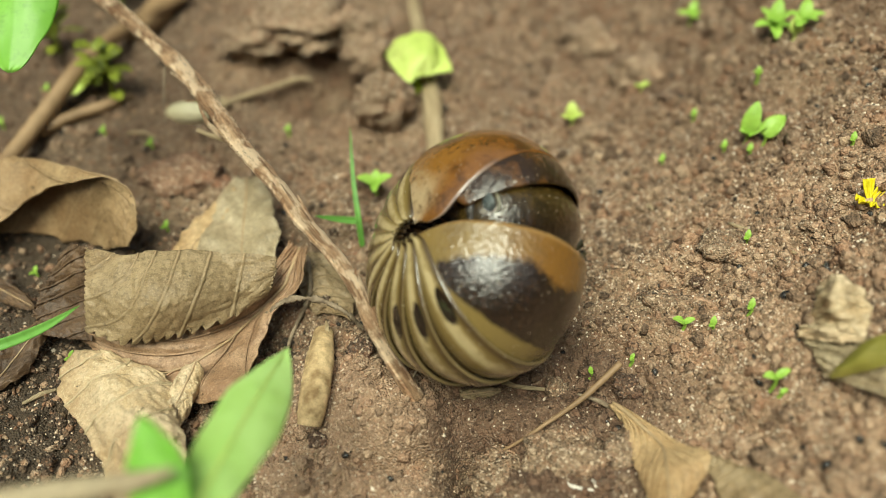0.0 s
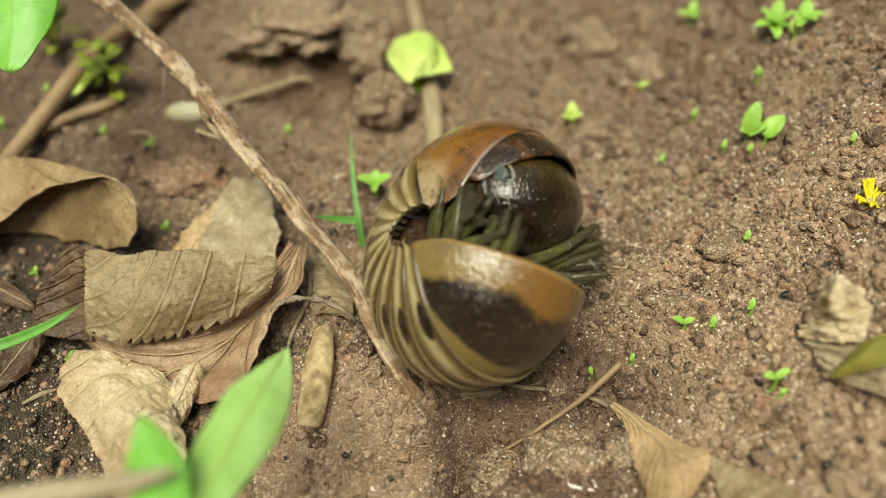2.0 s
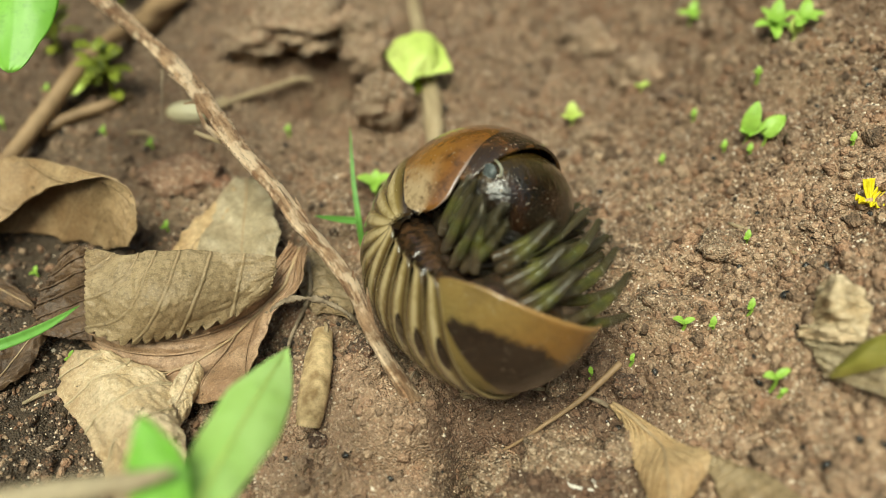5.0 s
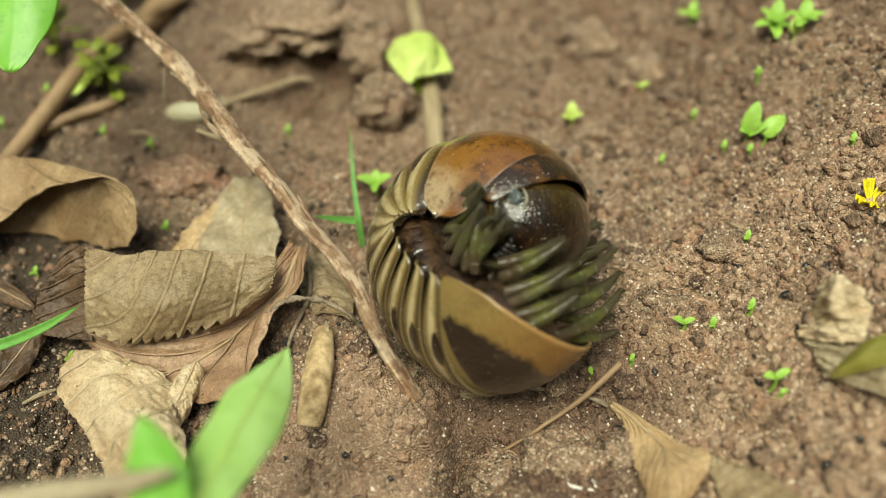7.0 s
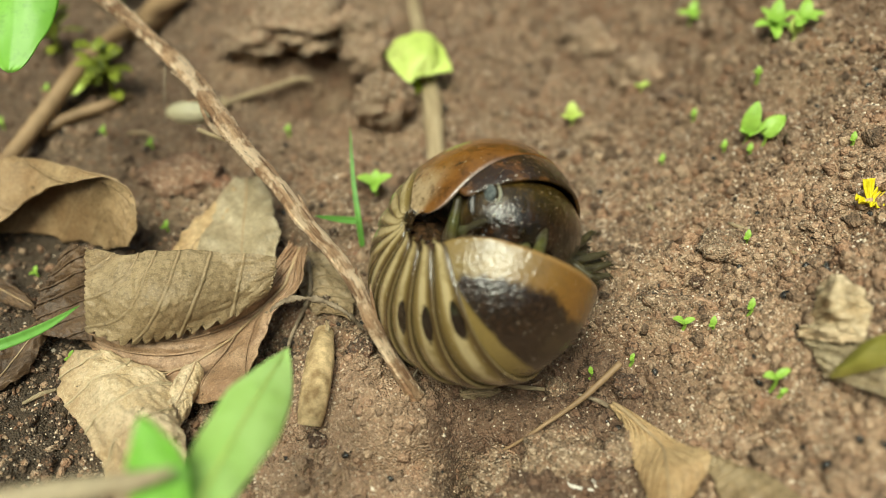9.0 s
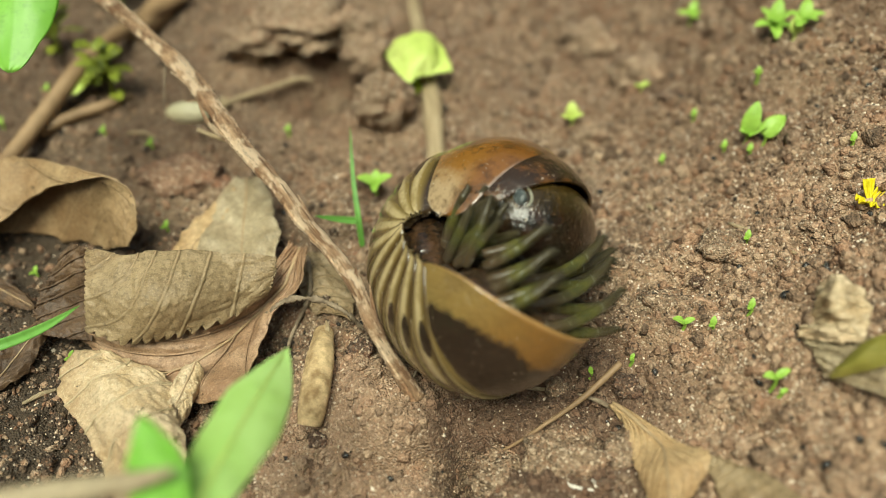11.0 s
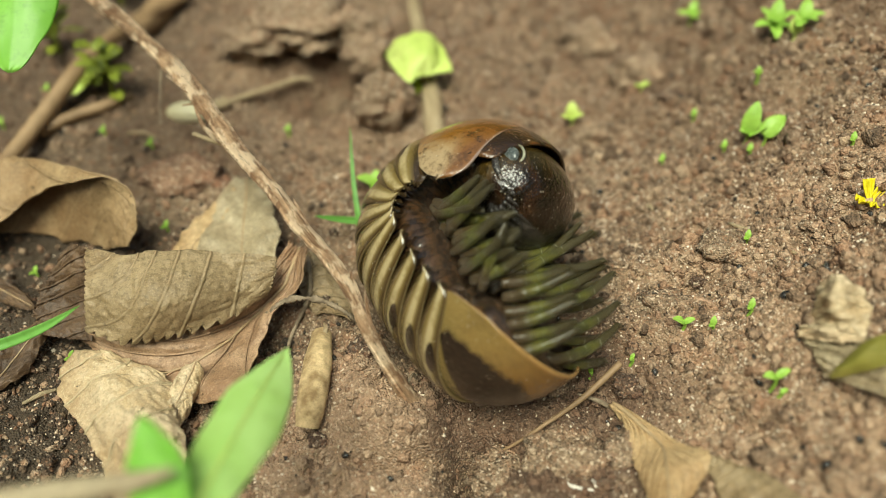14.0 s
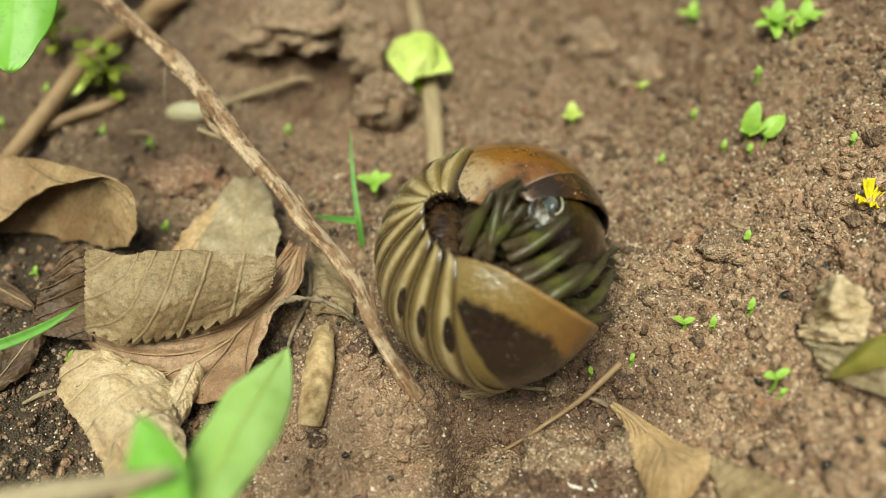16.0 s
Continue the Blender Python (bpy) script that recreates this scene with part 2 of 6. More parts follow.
def shell_material(name, kind):
    """Horny plate; U runs from side to side and V from the hind edge (0) to the fore edge (1)."""
    m, nt, b = nodes(name)
    uv = nt.nodes.new("ShaderNodeUVMap")
    sep = nt.nodes.new("ShaderNodeSeparateXYZ")
    nt.links.new(uv.outputs["UV"], sep.inputs["Vector"])
    u, v = sep.outputs["X"], sep.outputs["Y"]
    side = math_of(nt, "MULTIPLY", math_of(nt, "ABSOLUTE", math_of(nt, "SUBTRACT", u, 0.5)), 2.0)
    blot, fine = noise_of(nt, 420, 4, 0.65), noise_of(nt, 2400, 3, 0.6)
    wob = math_of(nt, "MULTIPLY", math_of(nt, "SUBTRACT", blot, 0.5), 0.35)
    olive, tan, amber, dark = (0.162, 0.113, 0.036), (0.395, 0.312, 0.165), (0.168, 0.080, 0.017), (0.014, 0.008, 0.005)
    if kind == "rear":
        c = mix(nt, ramp(nt, math_of(nt, "ADD", side, wob), 0.05, 0.74), amber, (0.182, 0.120, 0.038))
        c = mix(nt, math_of(nt, "MULTIPLY", ramp(nt, noise_of(nt, 260, 5, 0.7), 0.46, 0.70), 0.55), c, (0.100, 0.060, 0.020))
        c = mix(nt, ramp(nt, v, 0.35, 0.75), c, olive)
        edge = math_of(nt, "ADD", 0.22, math_of(nt, "MULTIPLY", math_of(nt, "POWER", math_of(nt, "DIVIDE", side, 0.69), 2.6), 0.34))
        notch = math_of(nt, "MULTIPLY", ramp(nt, math_of(nt, "ADD", side, math_of(nt, "MULTIPLY", wob, 0.5)), 0.30, 0.0), 0.10)
        low = math_of(nt, "SUBTRACT", math_of(nt, "ADD", math_of(nt, "ADD", v, math_of(nt, "MULTIPLY", math_of(nt, "SUBTRACT", fine, 0.5), 0.14)), math_of(nt, "MULTIPLY", wob, 0.5)), math_of(nt, "ADD", edge, notch))
        blotch = math_of(nt, "MULTIPLY", ramp(nt, low, -0.035, 0.055), ramp(nt, math_of(nt, "ADD", v, math_of(nt, "MULTIPLY", wob, 0.25)), 0.80, 0.76))
        blotch = math_of(nt, "MULTIPLY", blotch, ramp(nt, math_of(nt, "ADD", side, math_of(nt, "MULTIPLY", wob, 0.3)), 0.71, 0.67))
        c = mix(nt, blotch, c, mix(nt, ramp(nt, fine, 0.45, 0.7), dark, (0.036, 0.018, 0.010)))
        c = mix(nt, ramp(nt, v, 0.05, 0.0), c, (0.30, 0.17, 0.06))
    elif kind == "fore":
        c = mix(nt, ramp(nt, math_of(nt, "ADD", side, wob), 0.56, 0.80), (0.205, 0.090, 0.016), (0.340, 0.245, 0.140))
        c = mix(nt, ramp(nt, math_of(nt, "ADD", v, wob), 0.50, 0.80), c, (0.160, 0.066, 0.014))
        c = mix(nt, math_of(nt, "MULTIPLY", ramp(nt, noise_of(nt, 300, 5, 0.7), 0.48, 0.66), 0.75), c, (0.050, 0.021, 0.007))
        spot = math_of(nt, "MULTIPLY", ramp(nt, math_of(nt, "ADD", v, wob), 0.42, 0.30), ramp(nt, math_of(nt, "ADD", side, wob), 0.45, 0.32))
        c = mix(nt, spot, c, dark)
        c = mix(nt, math_of(nt, "MULTIPLY", ramp(nt, v, 0.95, 0.985), math_of(nt, "MULTIPLY", ramp(nt, side, 0.35, 0.6), 0.4)), c, (0.40, 0.34, 0.31))
    elif kind == "collar":
        c = mix(nt, ramp(nt, noise_of(nt, 170, 3, 0.6), 0.42, 0.62), (0.026, 0.013, 0.005), (0.150, 0.062, 0.014))
        c = mix(nt, math_of(nt, "MULTIPLY", ramp(nt, blot, 0.50, 0.62), 0.7), c, (0.020, 0.010, 0.005))
    elif kind == "head":
        c = mix(nt, ramp(nt, blot, 0.40, 0.62), (0.006, 0.004, 0.002), (0.022, 0.009, 0.004))
        c = mix(nt, ramp(nt, noise_of(nt, 900, 3), 0.60, 0.72), c, (0.045, 0.021, 0.007))
        place = nt.nodes.new("ShaderNodeSeparateXYZ")
        nt.links.new(nt.nodes.new("ShaderNodeTexCoord").outputs["Object"], place.inputs["Vector"])
        turn = math_of(nt, "ARCTAN2", place.outputs["Z"], place.outputs["Y"])
        c = mix(nt, ramp(nt, math_of(nt, "ADD", turn, wob), 0.66, 0.20), c, mix(nt, ramp(nt, blot, 0.3, 0.7), (0.022, 0.013, 0.004), (0.070, 0.043, 0.010)))
        c = mix(nt, math_of(nt, "MULTIPLY", ramp(nt, noise_of(nt, 2600, 2), 0.70, 0.76), 0.8), c, (0.42, 0.38, 0.32))
    else:
        c = mix(nt, math_of(nt, "MULTIPLY", ramp(nt, math_of(nt, "ABSOLUTE", math_of(nt, "SUBTRACT", math_of(nt, "ADD", v, math_of(nt, "MULTIPLY", wob, 0.4)), 0.30)), 0.17, 0.04), ramp(nt, blot, 0.2, 0.6)), olive, tan)
        c = mix(nt, ramp(nt, v, 0.20, 0.04), c, (0.050, 0.029, 0.010))
        c = mix(nt, ramp(nt, v, 0.03, 0.005), c, (0.15, 0.11, 0.05))
        c = mix(nt, ramp(nt, v, 0.46, 0.64), c, (0.034, 0.019, 0.007))
        if kind == "spotted":
            across = math_of(nt, "POWER", math_of(nt, "DIVIDE", math_of(nt, "ABSOLUTE", math_of(nt, "SUBTRACT", side, 0.50)), 0.110), 2.0)
            along = math_of(nt, "POWER", math_of(nt, "DIVIDE", math_of(nt, "ABSOLUTE", math_of(nt, "SUBTRACT", v, 0.20)), 0.12), 2.0)
            field = math_of(nt, "ADD", math_of(nt, "ADD", across, along), math_of(nt, "MULTIPLY", wob, 6.0))
            c = mix(nt, ramp(nt, field, 1.3, 0.8), c, dark)
    c = mix(nt, math_of(nt, "MULTIPLY", ramp(nt, fine, 0.58, 0.75), 0.35), c, (0.06, 0.04, 0.02))
    dust = ramp(nt, noise_of(nt, 3600, 1, 0.4), 0.735, 0.77)
    c = mix(nt, math_of(nt, "MULTIPLY", dust, 0.7), c, (0.46, 0.40, 0.31))
    nt.links.new(c, b.inputs["Base Color"])
    b.inputs["Roughness"].default_value = 0.16 if kind in ("head", "collar") else 0.24
    b.inputs["Specular IOR Level"].default_value = 0.2 if kind in ("head", "collar") else 0.35
    b.inputs["Coat Weight"].default_value = 0.70 if kind == "rear" else 0.7 if kind in ("mid", "spotted") else 1.0
    b.inputs["Coat Roughness"].default_value = 0.17 if kind == "rear" else 0.05 if kind in ("head", "collar", "fore") else 0.10
    b.inputs["Subsurface Weight"].default_value = 0.0
    if kind in ("head", "collar"):
        bump(nt, b, math_of(nt, "ADD", noise_of(nt, 500, 4, 0.6), math_of(nt, "MULTIPLY", noise_of(nt, 2600, 2), 0.5)), 0.7, 0.00036)
    elif kind == "rear":
        bump(nt, b, noise_of(nt, 2200, 2, 0.5), 0.8, 0.00019)
    else:
        bump(nt, b, noise_of(nt, 1500, 3, 0.55), 0.30, 0.00022)
    nt.links.new(b.inputs["Normal"].links[0].from_socket, b.inputs["Coat Normal"])
    return m


PLATE, SPOTTED, REAR, FORE, COLLAR, HEAD = (shell_material(n, k) for n, k in (
    ("olive_tergite", "mid"), ("spotted_tergite", "spotted"), ("blotched_rear_shield", "rear"), ("amber_fore_shield", "fore"), ("dark_collar", "collar"), ("dark_head", "head")))
BELLY = plain_material("wet_belly", (0.032, 0.016, 0.007), (0.135, 0.066, 0.026), 480, 0.2, 1.0, 0.0012, coat=1.0)
LEG = plain_material("olive_leg", (0.042, 0.043, 0.004), (0.122, 0.116, 0.013), 500, 0.32, 0.9, 0.0004, coat=0.4)
def leg_bands(m):
    """Amber hips, darkened to sink into shadow, and pale seams with painted glints at the joints, along the leg."""
    nt, b = m.node_tree, m.node_tree.nodes["Principled BSDF"]
    col = b.inputs["Base Color"].links[0].from_socket
    sep = nt.nodes.new("ShaderNodeSeparateXYZ")
    nt.links.new(nt.nodes.new("ShaderNodeTexCoord").outputs["Object"], sep.inputs["Vector"])
    x = sep.outputs["X"]
    col = mix(nt, ramp(nt, x, 0.0080, 0.0025), col, (0.062, 0.038, 0.012))
    col = mix(nt, ramp(nt, x, 0.0080, 0.0112), col, (0.050, 0.038, 0.010))
    for at in (0.0022, 0.0050, 0.0078, 0.0102):
        near = math_of(nt, "ABSOLUTE", math_of(nt, "SUBTRACT", x, at))
        col = mix(nt, math_of(nt, "MULTIPLY", ramp(nt, near, 0.00008, 0.00004), math_of(nt, "MULTIPLY", ramp(nt, noise_of(nt, 900, 2), 0.46, 0.60), 0.6)), col, (0.42, 0.41, 0.33))
    nt.links.new(col, b.inputs["Base Color"])


leg_bands(LEG)
LEG_RING = plain_material("horny_leg_joint", (0.20, 0.19, 0.13), (0.36, 0.35, 0.27), 700, 0.25)
EYE_GREY = plain_material("grey_facet_eye", (0.045, 0.055, 0.055), (0.150, 0.170, 0.165), 2600, 0.25, 0.8, 0.0003, coat=0.5)
MOUTH = plain_material("black_mouthparts", (0.010, 0.009, 0.008), (0.035, 0.028, 0.022), 700, 0.22, 0.6, 0.0004, coat=0.6)

# ---- mesh helpers ----
def lattice(ix, iy, seed):
    """Repeatable random numbers on whole-numbered places."""
    h = (ix.astype(np.int64) * 374761393 + iy.astype(np.int64) * 668265263 + seed * 974634541) & 0xFFFFFFFF
    h = ((h ^ (h >> 13)) * 1274126177) & 0xFFFFFFFF
    return ((h ^ (h >> 16)) & 0xFFFF) / 65535.0 - 0.5


def rough(x, y, size, seed):
    """Smooth value noise, -0.5 to 0.5, with lumps of that size."""
    x, y = np.asarray(x, float) / size, np.asarray(y, float) / size
    ix, iy = np.floor(x), np.floor(y)
    fx, fy = x - ix, y - iy
    fx, fy = fx * fx * (3 - 2 * fx), fy * fy * (3 - 2 * fy)
    a, b = lattice(ix, iy, seed), lattice(ix + 1, iy, seed)
    c, d = lattice(ix, iy + 1, seed), lattice(ix + 1, iy + 1, seed)
    return (a + (b - a) * fx) * (1 - fy) + (c + (d - c) * fx) * fy


def smooth(v):
    v = np.clip(v, 0, 1)
    return v * v * (3 - 2 * v)


# mounds and hollows of the soil, in mm: place, reach, height
SWELLS = (
    (-14, -8, 9, 7, 2.6), (-6, -22, 8, 5, -2.5), (3, -21, 7, 5, -3.0), (6, -26, 12, 5, 2.0), (16, -4, 6, 6, 2.0),
    (-33, 66, 16, 9, 4.5), (-26, 53.5, 9, 4, -7.0), (-22, 57, 5, 4, -8.0), (33.6, 55.7, 1.2, 5, -3.5), (41.5, 55, 1.5, 7, -3.0), (20.7, 65.4, 2.5, 3, -3.0), (-13.5, -19.3, 3.5, 0.7, -2.2), (-9.8, -20.0, 2.6, 0.7, -2.4), (-6.8, -18.9, 1.8, 0.7, -2.0), (-12, 46, 7, 6, 3.0), (-18, 58, 7, 6, 3.0), (30, 70, 14, 10, 2.5),
    (-48, -14, 8, 8, -2.5), (-25, -3, 7, 6, -2.5), (-60, 12, 9, 9, -2.0), (24, 6, 7, 3, 2.0), (27, 10, 4, 2, -3.0), (56, -8, 26, 20, 9),
    (40, 35, 3, 3, -2.5), (48, 30, 5, 3, -3), (51, 40, 4, 2.5, -3), (34, 56, 2, 4, -2.5), (43, 54, 3, 3, -2), (28, 1, 3, 1.5, -2.5), (22, -0, 5, 2, -2), (42, 1, 6, 2, -2), (38, 17, 5, 3, 1.5), (47, 38, 5, 4, 2), (49, 19, 6, 4, 2), (-0.6, -19.0, 2.9, 3.6, -6.0), (-12.5, -11.5, 5, 4.5, 1.8), (-8.5, -15.8, 6, 2.6, 1.9), (-13, -22, 6, 2.2, 1.6), (4.2, -22.5, 4.0, 2.4, 2.6), (-7.5, -17.2, 4.0, 2.4, 1.4), (9, -17, 3, 2, 1.2),
)


def ground_height(x, y):
    """The soil's height in metres: a flat trodden floor, a bank that climbs on one side, clods and crumbs."""
    x, y = np.asarray(x, float) * 1000, np.asarray(y, float) * 1000
    near = np.exp(-(np.hypot(x, y - 20) / 190) ** 4)
    foot = 15 + 5 * rough(x, y, 22, 3) + 0.10 * y
    z = 27 * smooth((x - foot) / 62) + 3.2 * rough(x, y, 26, 1) + 1.7 * rough(x, y, 9, 2)
    lump = 0.5 - np.abs(rough(x, y, 5.0, 4)) * 2
    z = z + 1.0 * lump * lump + 1.40 * rough(x, y, 2.6, 5) + 0.75 * rough(x, y, 1.25, 6) + 0.20 * rough(x, y, 0.66, 7)
    for px, py, rx, ry, h in SWELLS:
        z = z + h * np.exp(-((x - px) / rx) ** 2 - ((y - py) / ry) ** 2)
    z = z - 0.3
    d = np.hypot(x + 4, y - 1)
    nest = np.exp(-(d / 10.2) ** 6)
    z = z * (1 - nest) + (-1.7 + d * d / 60 + 0.3 * rough(x, y, 1.0, 8)) * nest
    far = 900 * rough(x, y, 9000, 9) * smooth((np.hypot(x, y) - 600) / 9000)
    return (z * near + far) / 1000


def mesh(name, verts, faces, uvs=None, flat=False):
    me = bpy.data.meshes.new(name)
    me.from_pydata([tuple(v) for v in verts], [], [tuple(f) for f in faces])
    if uvs is not None:
        layer = me.uv_layers.new(name="UVMap")
        index = np.empty(len(me.loops), dtype=np.int32)
        me.loops.foreach_get("vertex_index", index)
        layer.data.foreach_set("uv", np.asarray(uvs, dtype=np.float32)[index].ravel())
    me.polygons.foreach_set("use_smooth", [not flat] * len(me.polygons))
    me.update()
    return me


def part(name, data, material, parent, label=""):
    """Links a mesh as one object under a thing or a part."""
    if not data.materials:
        data.materials.append(material)
    ob = new(name, data)
    ob.parent = parent
    return tagged(ob, label)


def thing(name, label, category, group="", kind="", at=None):
    ob = new(name)
    ob.empty_display_size = 0.004
    if at is not None:
        ob.matrix_world = at
    return tagged(ob, label, category, group, kind)


def spline(points, n):
    """n places along a smooth curve through the points."""
    p = np.array([points[0], *points, points[-1]], float)
    p[0], p[-1] = 2 * p[1] - p[2], 2 * p[-2] - p[-3]
    out = []
    for t in np.linspace(0, len(points) - 1 - 1e-6, n):
        i, f = int(t), t - int(t)
        a, b, c, d = p[i:i + 4]
        out.append(0.5 * (2 * b + (c - a) * f + (2 * a - 5 * b + 4 * c - d) * f * f + (3 * b - a - 3 * c + d) * f ** 3))
    return np.array(out)


def tube(name, points, radii, n=40, around=10, knobbly=0.0, seed=0, flatten=1.0):
    """A round, tapering, closed tube along a curve."""
    c = spline(points, n)
    r = np.interp(np.linspace(0, 1, n), np.linspace(0, 1, len(radii)), radii)
    tan = np.gradient(c, axis=0)
    tan /= np.linalg.norm(tan, axis=1)[:, None] + 1e-12
    ref = np.array([0.13, 0.21, 0.97]) if abs(tan[0][2]) < 0.9 else np.array([1.0, 0.1, 0])
    e1 = np.cross(tan, ref)
    e1 /= np.linalg.norm(e1, axis=1)[:, None]
    e2 = np.cross(e1, tan)
    rng = np.random.default_rng(seed)
    a = np.linspace(0, 2 * np.pi, around, endpoint=False)
    groove = 1 + knobbly * rng.uniform(-0.6, 0.6, around)[None, :] + knobbly * rng.uniform(-0.5, 0.5, (n, around)) + knobbly * np.interp(np.arange(n), np.linspace(0, n - 1, max(3, n // 9)), rng.uniform(-0.7, 0.7, max(3, n // 9)))[:, None]
    v = c[:, None, :] + (r[:, None] * groove * np.cos(a))[..., None] * e1[:, None, :] + (flatten * r[:, None] * groove * np.sin(a))[..., None] * e2[:, None, :]
    verts = [*v.reshape(-1, 3), c[0], c[-1]]
    faces = [(i * around + j, i * around + (j + 1) % around, (i + 1) * around + (j + 1) % around, (i + 1) * around + j)
             for i in range(n - 1) for j in range(around)]
    faces += [(n * around, (j + 1) % around, j) for j in range(around)]
    faces += [(n * around + 1, (n - 1) * around + j, (n - 1) * around + (j + 1) % around) for j in range(around)]
    run = np.concatenate([[0], np.cumsum(np.linalg.norm(np.diff(c, axis=0), axis=1))])
    uv = np.stack([np.repeat(run, around), np.tile(np.abs(np.linspace(-1, 1, around)), n) * np.repeat(r, around) * 3], -1)
    return mesh(name, verts, faces, np.concatenate([uv, [[0, 0], [run[-1], 0]]]))


def sheet(name, top, thick, uvs=None, lined=False):
    """A closed plate from a grid of places (rows, columns, 3), thickened away from its upper face."""
    nu, nv = top.shape[:2]
    du, dv = np.gradient(top, axis=0), np.gradient(top, axis=1)
    nrm = np.cross(du, dv)
    nrm /= np.linalg.norm(nrm, axis=2)[..., None] + 1e-15
    low = top - nrm * (thick[..., None] if isinstance(thick, np.ndarray) else thick)
    verts = np.concatenate([top.reshape(-1, 3), low.reshape(-1, 3)])
    k = nu * nv
    ij = lambda i, j: i * nv + j
    faces = []
    for i in range(nu - 1):
        for j in range(nv - 1):
            q = (ij(i, j), ij(i + 1, j), ij(i + 1, j + 1), ij(i, j + 1))
            faces += [q, tuple(k + w for w in reversed(q))]
    rim = [(i, 0) for i in range(nu)] + [(nu - 1, j) for j in range(1, nv)] + [(i, nv - 1) for i in range(nu - 2, -1, -1)] + [(0, j) for j in range(nv - 2, 0, -1)]
    for (a, b), (c, d) in zip(rim, rim[1:] + rim[:1]):
        faces.append((ij(c, d), ij(a, b), k + ij(a, b), k + ij(c, d)))
    me = mesh(name, verts, faces, None if uvs is None else np.concatenate([uvs.reshape(-1, 2)] * 2))
    if lined:
        cells = (nu - 1) * (nv - 1)
        me.polygons.foreach_set("material_index", [j % 2 for j in range(2 * cells)] + [0] * (len(me.polygons) - 2 * cells))
    return me


def clod_mesh(name, size, seed, detail=4, jag=0.8):
    """An uneven lump: a ball pushed in and out by noise at three sizes."""
    bm = bmesh.new()
    bmesh.ops.create_icosphere(bm, subdivisions=detail, radius=1)
    off = Vector((seed * 3.7, seed * 1.9, seed * 5.3))
    for v in bm.verts:
        d = v.co.normalized()
        k = 1 + jag * (0.55 * noise.noise(d * 1.3 + off) + 0.35 * noise.noise(d * 3.1 + off) + 0.26 * noise.noise(d * 7.5 + off) + 0.16 * noise.noise(d * 17 + off))
        v.co = Vector((d.x * size[0], d.y * size[1], d.z * size[2])) * k
    me = bpy.data.meshes.new(name)
    bm.to_mesh(me)
    bm.free()
    me.polygons.foreach_set("use_smooth", [True] * len(me.polygons))
    return me


def axes(base, tip, face):
    """A frame with x from base to tip and z as near to face as can be."""
    x = (Vector(tip) - Vector(base)).normalized()
    y = Vector(face).cross(x).normalized()
    z = x.cross(y)
    m = Matrix((x, y, z)).transposed().to_4x4()
    m.translation = Vector(base)
    return m


